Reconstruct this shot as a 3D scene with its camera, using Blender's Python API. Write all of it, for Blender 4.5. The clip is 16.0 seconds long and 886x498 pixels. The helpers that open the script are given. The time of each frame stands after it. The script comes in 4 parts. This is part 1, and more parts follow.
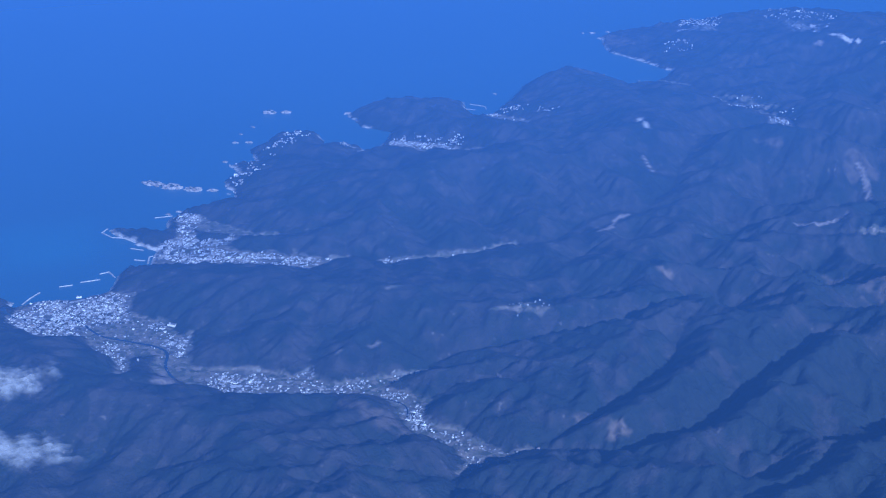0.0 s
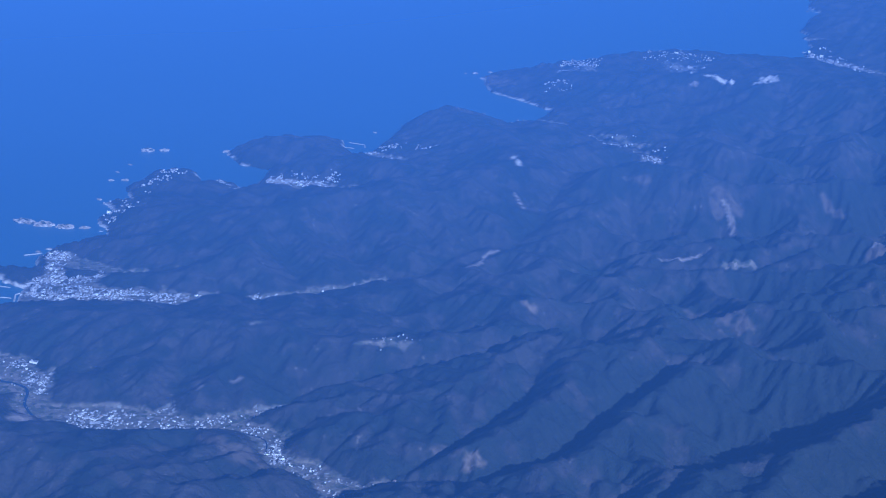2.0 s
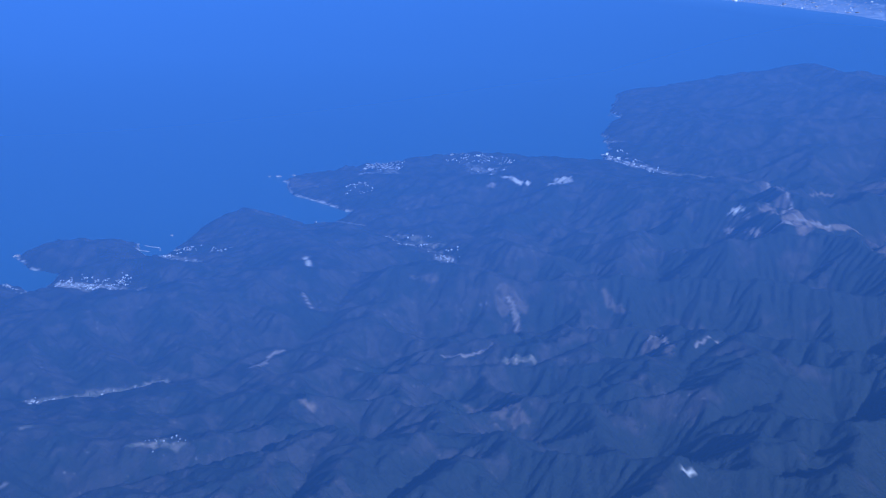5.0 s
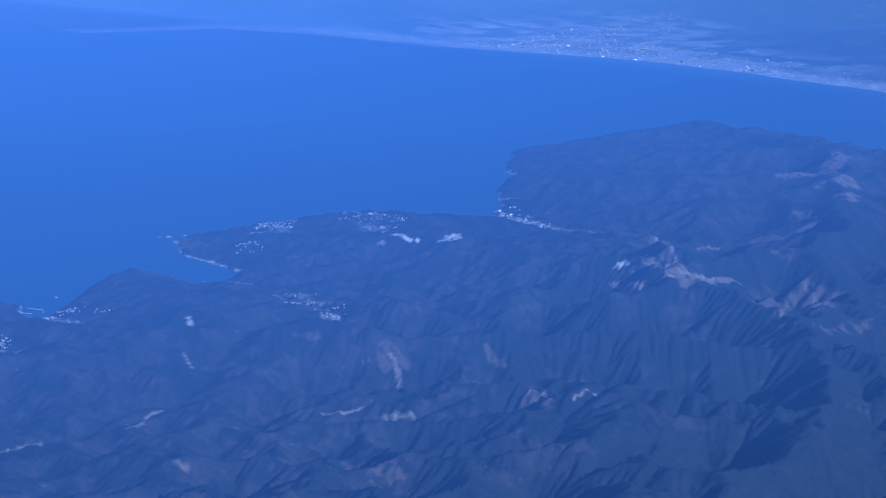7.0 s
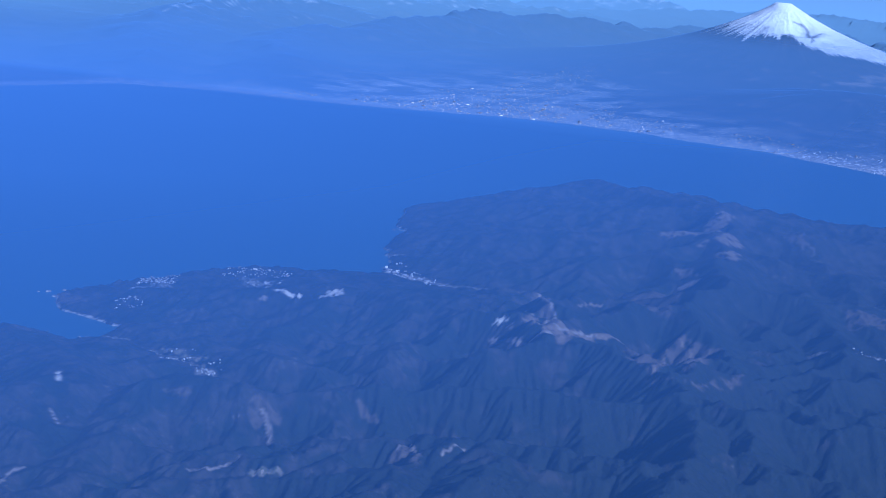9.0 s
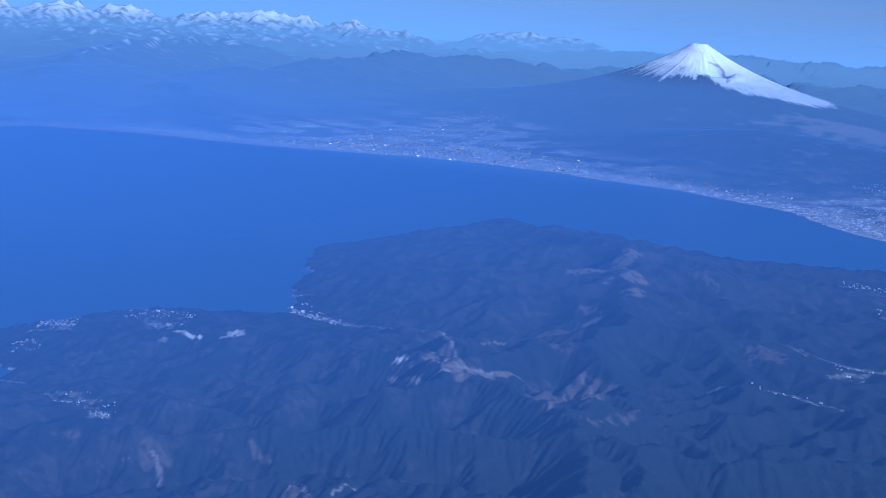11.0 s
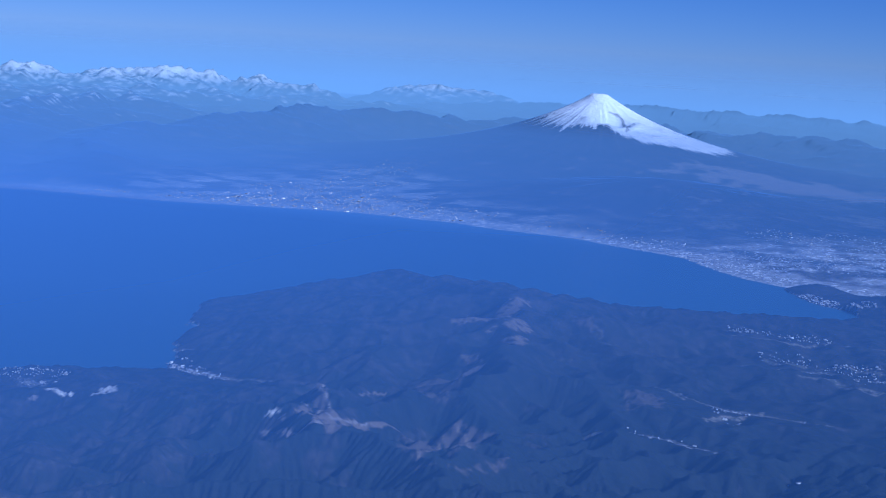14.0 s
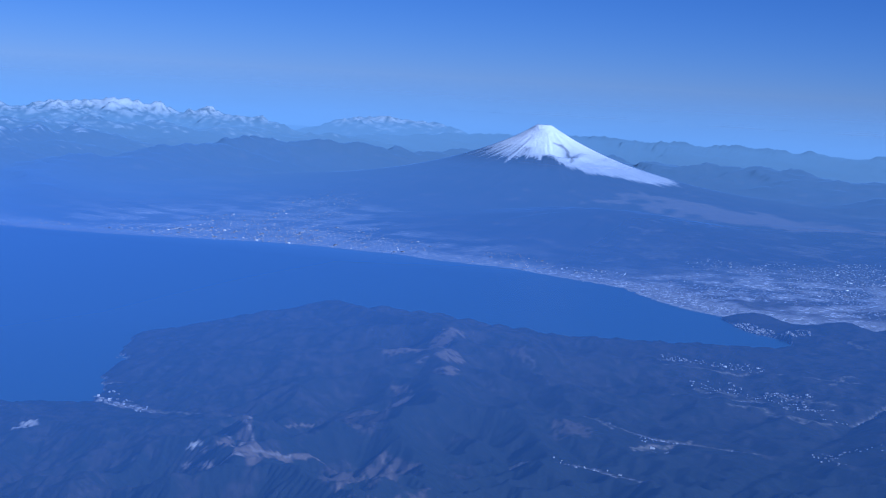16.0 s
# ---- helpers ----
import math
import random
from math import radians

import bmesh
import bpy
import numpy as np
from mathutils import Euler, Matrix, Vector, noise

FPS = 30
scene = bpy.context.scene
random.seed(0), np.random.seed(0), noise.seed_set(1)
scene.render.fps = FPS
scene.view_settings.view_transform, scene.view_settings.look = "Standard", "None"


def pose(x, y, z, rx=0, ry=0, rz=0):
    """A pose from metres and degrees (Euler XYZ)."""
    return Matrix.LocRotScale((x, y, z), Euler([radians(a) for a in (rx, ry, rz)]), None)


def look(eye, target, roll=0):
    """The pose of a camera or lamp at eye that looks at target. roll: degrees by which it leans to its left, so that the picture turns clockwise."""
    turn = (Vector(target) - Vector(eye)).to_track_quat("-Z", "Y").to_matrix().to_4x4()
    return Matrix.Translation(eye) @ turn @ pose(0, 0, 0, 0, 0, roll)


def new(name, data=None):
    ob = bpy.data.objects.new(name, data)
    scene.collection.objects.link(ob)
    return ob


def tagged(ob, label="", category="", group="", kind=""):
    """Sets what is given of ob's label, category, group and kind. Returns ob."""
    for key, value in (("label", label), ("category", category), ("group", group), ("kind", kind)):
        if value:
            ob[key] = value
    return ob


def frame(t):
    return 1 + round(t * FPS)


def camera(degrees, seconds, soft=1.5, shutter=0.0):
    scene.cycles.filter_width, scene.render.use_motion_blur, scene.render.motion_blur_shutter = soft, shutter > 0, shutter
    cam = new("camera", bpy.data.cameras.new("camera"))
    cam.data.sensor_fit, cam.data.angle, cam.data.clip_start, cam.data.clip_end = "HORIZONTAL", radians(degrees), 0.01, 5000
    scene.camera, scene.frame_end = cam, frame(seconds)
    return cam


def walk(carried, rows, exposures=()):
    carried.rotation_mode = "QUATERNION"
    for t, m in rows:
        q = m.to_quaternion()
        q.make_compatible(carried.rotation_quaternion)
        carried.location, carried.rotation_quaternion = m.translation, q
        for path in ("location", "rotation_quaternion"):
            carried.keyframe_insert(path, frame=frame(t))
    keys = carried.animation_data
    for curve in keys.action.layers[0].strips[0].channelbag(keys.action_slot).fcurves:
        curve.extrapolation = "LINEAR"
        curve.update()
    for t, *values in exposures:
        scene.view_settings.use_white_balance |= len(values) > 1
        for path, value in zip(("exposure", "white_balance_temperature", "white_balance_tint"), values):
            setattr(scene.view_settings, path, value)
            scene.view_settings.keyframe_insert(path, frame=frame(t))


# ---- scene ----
# One unit stands for 50 m, so that the country out to the far ranges lies within the lens's reach.
K = 20.0                      # units to a kilometre
EARTH = 7300.0                # km, with refraction
MID = (4.9, -4.7)             # km, the point that the ground curves away from


def drop(x, y):
    return ((x - MID[0]) ** 2 + (y - MID[1]) ** 2) / (2 * EARTH)


def place(x, y, h=0.0):
    """Kilometres east, north and up to the scene's units."""
    return Vector((K * x, K * y, K * (h - drop(x, y))))


# ---------------------------------------------------------------- camera
cam = camera(33.21, 16.0, soft=1.1)
EYE, SPEED, ALTITUDE = (3.3890, -5.3590), (0.19087, 0.07800), 5.4397     # km, km/s, km
TURNS = [   # seconds, heading, tilt, lean in degrees
    (0.0, -40.822, -22.777, -0.497),
    (0.5, -40.071, -22.461, -0.781),
    (1.0, -39.218, -22.112, -1.120),
    (1.5, -38.217, -21.675, -1.410),
    (2.0, -37.172, -21.107, -1.691),
    (2.5, -36.194, -20.445, -1.847),
    (3.0, -35.137, -19.785, -2.124),
    (3.5, -33.958, -19.097, -2.464),
    (4.0, -32.851, -18.332, -2.759),
    (4.5, -31.889, -17.527, -2.846),
    (7.0, -27.960, -14.340, -2.862),
    (7.5, -26.988, -13.665, -3.133),
    (8.0, -26.079, -12.987, -3.470),
    (8.5, -25.285, -12.400, -3.732),
    (9.0, -24.595, -11.899, -3.938),
    (11.5, -21.286, -9.703, -3.811),
    (12.0, -20.602, -9.278, -3.734),
    (12.5, -20.074, -8.942, -3.705),
    (13.0, -19.633, -8.647, -3.603),
    (13.5, -19.251, -8.316, -3.540),
    (14.0, -18.919, -7.917, -3.355),
    (14.5, -18.522, -7.485, -3.266),
    (15.0, -18.059, -7.111, -3.248),
    (15.5, -17.577, -6.825, -3.222),
    (16.0, -17.222, -6.599, -3.288),
]
EXPOSURES = [(0.0, 0.42, 4220, 16), (8.0, 0.2, 4240, 16), (12.0, 0.06, 4265, 16), (16.0, -0.02, 4270, 16)]
rows = []
for t, heading, tilt, lean in TURNS:
    x, y = EYE[0] + SPEED[0] * t, EYE[1] + SPEED[1] * t
    rows.append((t, pose(K * x, K * y, K * (ALTITUDE - drop(x, y)), 90 + tilt, 0, -heading) @ pose(0, 0, 0, 0, 0, -lean)))
walk(cam, rows, exposures=EXPOSURES)

# ---------------------------------------------------------------- light
SUN_AZIMUTH, SUN_HEIGHT = 114.0, 28.0
world = bpy.data.worlds.new("sky")
scene.world = world
world.use_nodes = True
wn = world.node_tree.nodes
sky = wn.new("ShaderNodeTexSky")
sky.sky_type, sky.sun_disc = "NISHITA", False
sky.sun_elevation, sky.sun_rotation = radians(SUN_HEIGHT), radians(SUN_AZIMUTH)
sky.altitude, sky.air_density, sky.dust_density, sky.ozone_density = 5000, 1.0, 0.5, 4.0
wn["Background"].inputs["Strength"].default_value = 0.05
cold = wn.new("ShaderNodeMix")
cold.data_type, cold.blend_type = "RGBA", "MULTIPLY"
cold.inputs[0].default_value, cold.inputs[7].default_value = 1.0, (.76, .785, 1.0, 1)      # thin winter air at height
world.node_tree.links.new(sky.outputs["Color"], cold.inputs[6])
world.node_tree.links.new(cold.outputs[2], wn["Background"].inputs["Color"])
sun = new("sun", bpy.data.lights.new("sun", "SUN"))
sun.data.energy, sun.data.angle, sun.data.color = 5.0, radians(0.53), (1.0, 0.95, 0.87)
az, el = radians(SUN_AZIMUTH), radians(SUN_HEIGHT)
sun.matrix_world = look((0, 0, 900), Vector((0, 0, 900)) - Vector((math.sin(az) * math.cos(el), math.cos(az) * math.cos(el), math.sin(el))))


# ---------------------------------------------------------------- numbers
def lattice(x, y, seed):
    """Smooth gradient noise, about -0.7 to 0.7, on arrays."""
    gen = np.random.default_rng(seed)
    perm = gen.permutation(256)
    turn = gen.random(256) * 2 * np.pi
    gx, gy = np.cos(turn), np.sin(turn)
    xi, yi = np.floor(x).astype(np.int64), np.floor(y).astype(np.int64)
    fx, fy = x - xi, y - yi
    u, v = fx ** 3 * (fx * (fx * 6 - 15) + 10), fy ** 3 * (fy * (fy * 6 - 15) + 10)

    def corner(i, j):
        k = perm[(perm[(xi + i) & 255] + yi + j) & 255]
        return gx[k] * (fx - i) + gy[k] * (fy - j)

    a = corner(0, 0) * (1 - u) + corner(1, 0) * u
    b = corner(0, 1) * (1 - u) + corner(1, 1) * u
    return a * (1 - v) + b * v


def fbm(x, y, size, octaves=5, seed=1, gain=0.5):
    total, amp = np.zeros_like(x), 1.0
    for k in range(octaves):
        total += amp * lattice(x / size * 2 ** k + 17.3 * k, y / size * 2 ** k - 9.1 * k, seed + k)
        amp *= gain
    return total


def ridged(x, y, size, octaves=5, seed=1, gain=0.5):
    """Sharp crests and open valleys, 0 to about 1."""
    total, amp, weight, norm = np.zeros_like(x), 1.0, 1.0, 0.0
    for k in range(octaves):
        n = 1 - np.abs(lattice(x / size * 2 ** k + 5.7 * k, y / size * 2 ** k + 3.3 * k, seed + k)) * 1.6
        n = np.clip(n, 0, 1) ** 2 * weight
        weight = np.clip(n * 1.6, 0, 1)
        total += amp * n
        norm += amp
        amp *= gain
    return total / norm


def smooth(a, b, v):
    q = np.clip((v - a) / (b - a), 0, 1)
    return q * q * (3 - 2 * q)


def near_line(x, y, line):
    """Distance to a broken line, and the further values of its corners, carried along it."""
    best, values = np.full(x.shape, 1e9), [np.zeros(x.shape) for _ in line[0][2:]]
    for a, b in zip(line[:-1], line[1:]):
        dx, dy = b[0] - a[0], b[1] - a[1]
        q = np.clip(((x - a[0]) * dx + (y - a[1]) * dy) / (dx * dx + dy * dy), 0, 1)
        d = np.hypot(x - a[0] - q * dx, y - a[1] - q * dy)
        nearer = d < best
        best = np.where(nearer, d, best)
        values = [np.where(nearer, u + (v - u) * q, old) for old, u, v in zip(values, a[2:], b[2:])]
    return (best, *values)


def window(x, y, points, margin):
    """The part of a grid of places that lies round some points."""
    px, py = [p[0] for p in points], [p[1] for p in points]
    i = np.searchsorted(x[0], [min(px) - margin, max(px) + margin])
    j = np.searchsorted(y[:, 0], [min(py) - margin, max(py) + margin])
    return slice(j[0], j[1]), slice(i[0], i[1])


def inside(x, y, ring):
    odd = np.zeros(x.shape, bool)
    for (ax, ay), (bx, by) in zip(ring, ring[1:] + ring[:1]):
        if ay != by:
            odd ^= ((ay > y) != (by > y)) & (x < (bx - ax) * (y - ay) / (by - ay) + ax)
    return odd


def shore(x, y, ring, fray, seed):
    """Signed distance to a coast in km, positive on land, with small coves and points."""
    wx = x + fray * fbm(x, y, 0.55, 4, seed)
    wy = y + fray * fbm(x, y, 0.55, 4, seed + 9)
    (d,) = near_line(wx, wy, ring + ring[:1])
    return np.where(inside(wx, wy, ring), d, -d)


# ---------------------------------------------------------------- plan, in km
COAST = [(9, -8), (-5, -8), (-7.2, -3), (-7.7, 0.2), (-7.45, 1.0), (-7.05, 1.06), (-6.95, 0.93), (-6.91, 1.17), (-6.72, 1.42),
         (-6.67, 1.72), (-6.87, 1.97), (-6.9, 2.12), (-6.86, 2.34), (-7.08, 2.66), (-7.35, 2.6), (-7.82, 2.6), (-7.8, 2.72),
         (-7.6, 2.84), (-7.38, 2.98), (-7.63, 3.15), (-7.66, 3.45), (-7.54, 3.9), (-7.72, 4.15), (-8.0, 4.3), (-7.98, 4.6),
         (-8.4, 4.66), (-8.2, 4.93), (-8.65, 5.2), (-8.72, 5.65), (-8.6, 5.95), (-8.4, 6.12), (-8.12, 5.86), (-7.9, 6.1),
         (-7.62, 6.02), (-7.62, 6.25), (-7.89, 6.74), (-8.26, 6.64), (-8.62, 6.8), (-8.72, 7.2), (-8.5, 7.8), (-8.0, 8.2)]
COAST += [(-7.75, 7.95), (-7.42, 7.8), (-7.45, 8.2), (-7.6, 8.6), (-7.9, 9.2), (-7.9, 9.8), (-7.6, 10.05), (-7.27, 10.3),
          (-7.0, 10.2), (-6.74, 10.58), (-6.88, 11.15), (-7.41, 11.28), (-8.08, 11.38), (-8.6, 11.95), (-8.6, 12.45), (-8.3, 13.3),
          (-8.0, 14.3), (-7.5, 15.2), (-6.9, 15.7), (-6.1, 16.1), (-5.6, 16.4), (-5.75, 16.8), (-6.14, 17.7), (-6.56, 18.3),
          (-6.9, 19.4), (-7.0, 19.95), (-7.4, 20.3), (-7.7, 21.2), (-8.0, 22.0), (-7.9, 23.0), (-7.5, 24.4), (-7.0, 26.5),
          (-6.6, 27.8), (-5.6, 28.4), (-4.0, 28.2), (-2.0, 27.6), (-0.4, 27.3), (0.8, 27.65), (2.0, 28.1), (3.1, 28.5),
          (3.9, 28.7), (4.3, 29.4), (4.2, 30.1), (3.0, 31.04), (2.2, 33.0)]
BAY = [(2.2, 33.0), (1.1, 33.8), (0.18, 34.9), (-0.9, 36.6), (-3.6, 38.0), (-4.7, 38.66), (-7.2, 38.95), (-8.6, 39.5), (-11.2, 39.7),
       (-13.0, 39.6), (-16.6, 38.3), (-18.0, 37.9), (-20.0, 37.6), (-22.8, 37.5), (-26.0, 36.2), (-27.5, 32.1), (-29.0, 28.0), (-33, 22),
       (-60, 12), (-330, -60), (-330, 330), (200, 330), (200, 33)]
RIDGES, VALLEYS, FLOORS = [], [], []


def ridge(*points):
    """A crest by its points: east, north, height."""
    RIDGES.append(points)


def valley(*points):
    """A valley by its points: east, north, half width, floor."""
    VALLEYS.append(points)


def flat_floor(ring, lower, upper):
    """An open floor inside a ring, rising from lower to upper (each east, level)."""
    FLOORS.append((ring, lower, upper))


ridge((4, -1, .8), (3, 1.5, .95), (2.2, 4, .9), (1.5, 6.5, .85), (1.9, 8.6, .82), (1.2, 10.3, .9), (.9, 11.2, .92), (-.3, 12, .85), (-1.4, 12.5, .77), (-1.2, 14.2, .6), (-.3, 15.5, .65), (-.1, 17, .75), (-.6, 19, .88), (-1.2, 21.5, .97), (-2.2, 23.8, .75), (-4, 25.6, .43), (-5.7, 26.7, .43), (-6.5, 27.4, .12))
ridge((-6.4, 2.1, .14), (-5.5, 2.4, .27), (-4.4, 2.9, .36), (-3.2, 3.6, .32), (-2, 4.2, .46), (-.2, 4.8, .65), (1.5, 5.5, .85))
ridge((-7.3, 4.6, .22), (-6.2, 5, .4), (-5.6, 6.2, .5), (-4.9, 7.5, .6), (-3.6, 8.2, .66), (-2.8, 8.5, .64), (-1.4, 9.6, .72), (.2, 10.2, .85))
ridge((-2.6, 7, .3), (-1.2, 8.1, .52), (.5, 8.6, .68), (1.9, 8.6, .82))
ridge((-7.9, 12.3, .16), (-6.8, 12.5, .28), (-5.9, 12.9, .36), (-5, 13.4, .55), (-3.5, 13.3, .6), (-2.1, 12.9, .74))
ridge((-8.35, 7.2, .22), (-7.9, 7.6, .22))
ridge((-7.5, 9.5, .33), (-6.8, 9.2, .26), (-6, 8.8, .36), (-4.9, 7.9, .55))
ridge((-6.3, 18.6, .25), (-5, 19, .45), (-3, 20, .65), (-1.3, 21, .9))
ridge((-7.6, 22.2, .16), (-6, 22.6, .34), (-4, 23, .5), (-2.3, 23.3, .75))
ridge((-7.4, .4, .12), (-6.4, 0, .27), (-5, .2, .36), (-3.6, .6, .32), (-2.6, .2, .42), (-1, -.4, .5), (2, -1, .7))
ridge((-1.05, 2.3, .38), (-1, 3, .5), (-.95, 3.6, .55), (-.8, 4.9, .65))
ridge((-1.6, 2.6, .33), (-1.6, 3.2, .42), (-1.7, 3.9, .5), (-1.2, 4.8, .6))
ridge((.3, 1.6, .55), (.3, 2.8, .66), (.4, 3.8, .74), (.6, 4.9, .74))
ridge((-2.5, 2.4, .25), (-2.3, 3.2, .38), (-2.2, 4.2, .48))
ridge((3, 1.5, .9), (1.3, 2.2, .72), (1.2, 3.6, .8), (2.2, 4, .88))
ridge((-.1, 17, .75), (1.5, 17.6, .5), (2.6, 17.3, .3))
ridge((-1.2, 21.5, .97), (1, 22.6, .6), (3, 23.6, .35))
ridge((1.2, 10.3, .98), (3, 11, .8), (4.5, 12.6, .5), (6, 13, .6))
ridge((-1.4, 12.5, .77), (-1.75, 13.2, .74), (-1.6, 13.6, .73), (-2, 14.2, .72), (-1.9, 14.8, .5))
ridge((-1.45, 11.28, .7), (-.95, 11.8, .75), (-.7, 12.7, .78), (-1.4, 12.5, .77))
ridge((0, 11.66, .86), (.66, 11.9, .88), (1.26, 12.1, .88))
ridge((.7, 12.4, .87), (.9, 11.5, .9))
ridge((.7, 10.46, .88), (1.4, 10.72, .9), (2, 11, .9), (2.1, 9.8, .84))
ridge((-.9, 15, .66), (0, 15, .66))
ridge((-1.71, 18.85, .84), (-1.5, 19.9, .88), (-1.2, 21.5, .97))
ridge((-.97, 18.6, .85), (-.49, 17.95, .84), (-.1, 17, .75))
ridge((-4.6, 15, .18), (-3.8, 14.9, .26), (-3, 14.8, .34))
ridge((-2.2, 23.8, .75), (-.5, 25.6, .34), (2, 26.6, .22), (4.2, 27, .2))
valley((-2.12, 1.88, .06, .08), (-1.9, 2.05, .03, .1))
valley((-5.25, .8, .06, .014), (-5.2, .6, .03, .05))
valley((-2.26, 1.5, .06, .062), (-2.24, 1.3, .04, .075), (-2, 1, .02, .12), (-1.6, .7, .02, .2))
valley((-3.47, 2.45, .04, .04), (-3.38, 2.8, .02, .1), (-3, 3.4, .01, .18), (-2.6, 3.8, .01, .25), (-2.45, 4.4, .01, .33))
valley((-1.9, 2.05, .03, .1), (-1.5, 2.2, .01, .14), (-1.25, 2.8, .01, .2), (-1.25, 3.6, .01, .28), (-1.15, 4.4, .01, .38))
valley((-2.05, 2.05, .02, .1), (-1.88, 2.5, .01, .16), (-1.87, 3.2, .01, .24), (-2, 3.7, .01, .3))
valley((-2.1, 1.2, .02, .11), (-1.2, 1.4, .01, .2), (-.6, 1.8, .01, .28), (-.25, 2.4, .01, .36), (-.3, 2.9, .01, .43), (-.2, 3.6, .01, .52))
valley((-4.05, 5.5, .02, .12), (-4, 6.2, .02, .16), (-4.15, 7, .01, .23), (-4.4, 7.8, .01, .36))
valley((-3.4, 6.3, .02, .2), (-2.4, 6.58, .02, .22), (-1.8, 7, .01, .26), (-1.55, 7.7, .01, .34))
valley((-2.4, 6.5, .02, .22), (-1.6, 6.2, .01, .26), (-.9, 6.3, .01, .3), (0, 6.3, .01, .37), (1, 6.2, .01, .46))
valley((-.8, 6.35, .01, .3), (-.4, 6.9, .01, .34), (-.4, 7.6, .01, .4), (-.35, 8.5, .01, .52))
valley((.2, 6.3, .01, .38), (.6, 7.1, .01, .43), (.55, 8, .01, .52))
valley((-5.62, 3.6, .05, .02), (-5.46, 3.73, .03, .022), (-5.21, 3.79, .06, .024), (-5.08, 3.98, .07, .027), (-4.77, 4.45, .06, .035), (-4.62, 4.8, .05, .048), (-4.33, 5.1, .03, .07), (-4.2, 6, .03, .14), (-3.4, 6.3, .02, .2))
valley((-7.5, 3.3, .1, .003), (-7.1, 3.3, .12, .008), (-6.6, 3.45, .06, .02), (-6.2, 3.7, .03, .06))
valley((-4.3, 5.4, .02, .1), (-3.9, 5.2, .02, .14), (-3.1, 5.2, .02, .22))
valley((-6.85, 10.5, .12, .002), (-6.2, 10.6, .04, .03), (-5.3, 10.1, .05, .09), (-4.5, 9.8, .07, .15), (-4.1, 9.2, .05, .2))
valley((-5.3, 10.1, .05, .09), (-4, 10.9, .04, .16))
valley((-5.65, 16.6, .12, .002), (-5.1, 16.45, .14, .008), (-4.5, 16.2, .1, .02), (-3.4, 16.3, .05, .07), (-2, 16.6, .03, .2))
valley((-6.1, 17.75, .08, .002), (-5.6, 17.75, .06, .02), (-4.5, 18, .02, .1))
valley((-7.5, 6.4, .12, .003), (-7.1, 6.5, .16, .01), (-6.7, 6.6, .08, .03), (-6, 7, .02, .12))
valley((-7.45, 8, .1, .003), (-7.1, 7.95, .08, .02), (-6.4, 7.8, .03, .1))
valley((-7.6, 21, .04, .002), (-6.2, 21.2, .03, .1))
valley((4.8, 11, .03, .26), (4.4, 14.5, .03, .17), (5, 17.5, .03, .1), (5.8, 20.5, .04, .05), (6.4, 23, .06, .03), (7, 26, .2, .02), (7.6, 29, .6, .012), (8, 33, 2, .008))
valley((4, 15.2, .04, .16), (2.6, 15.75, .06, .2), (1.6, 15.5, .05, .25))
valley((4.7, 18.2, .05, .1), (3.2, 18.05, .05, .16), (1.8, 18.7, .05, .25))
valley((5.6, 22, .08, .04), (4.2, 22.3, .08, .08), (2.8, 21.3, .06, .2))
valley((6, 25.4, .1, .03), (3.6, 25.2, .07, .06), (2, 25.3, .05, .12))
flat_floor([(-6.74, .73), (-6.4, .74), (-6.22, .76), (-5.98, 1), (-5.76, .92), (-5.47, .9), (-5.26, .79), (-5.23, .85), (-5.39, 1.03), (-5.3, 1.2), (-5.08, .94), (-4.81, .98),
            (-4.59, .99), (-4.38, 1.12), (-4.05, 1.4), (-3.74, 1.64), (-3.6, 1.79), (-3.36, 1.85), (-3.09, 1.7), (-2.87, 1.63), (-2.6, 1.63), (-2.24, 1.5), (-2.1, 1.87), (-2.46, 1.84),
            (-2.62, 1.9), (-2.81, 1.81), (-2.98, 1.85), (-3.12, 2.08), (-3.27, 2.07), (-3.51, 2.02), (-3.48, 2.45), (-3.64, 2.15), (-3.76, 1.97), (-3.87, 1.77), (-4.06, 1.77), (-4.24, 1.87),
            (-4.22, 1.68), (-4.51, 1.56), (-4.69, 1.4), (-4.9, 1.26), (-5.1, 1.41), (-5.4, 1.66), (-5.42, 1.55), (-5.73, 1.62), (-6.13, 1.58), (-6.4, 1.86), (-6.57, 1.74), (-6.9, 1.66), (-7, 1.1)],
           (-6.9, .003), (-2.2, .065))
flat_floor([(-6.77, 2.28), (-6.53, 2.53), (-6.27, 2.78), (-5.87, 3.12), (-5.63, 3.17), (-5.63, 3.35), (-5.58, 3.6), (-5.66, 3.66), (-5.83, 3.43), (-6.05, 3.46), (-5.99, 3.33), (-6.25, 3.29),
            (-6.22, 3.16), (-6.39, 3.1), (-6.6, 3.08), (-6.71, 3.4), (-6.78, 3.19), (-6.93, 2.97), (-7.24, 3.21), (-7.5, 3.2), (-7.3, 3.05), (-7.15, 2.91), (-7.12, 2.69)], (-7.1, .003), (-5.6, .02))
HILLS = [  # small hills of the plain: east, north, reach, height
    (2.4, 35.6, .6, .15), (3.1, 32.8, .85, .28), (3.7, 33.4, 1.0, .3), (4.7, 33.3, .9, .27), (5.3, 31.8, 1.2, .33), (4.5, 30.6, .8, .25), (6.6, 32.3, .8, .25), (5.0, 29.0, .6, .2)]


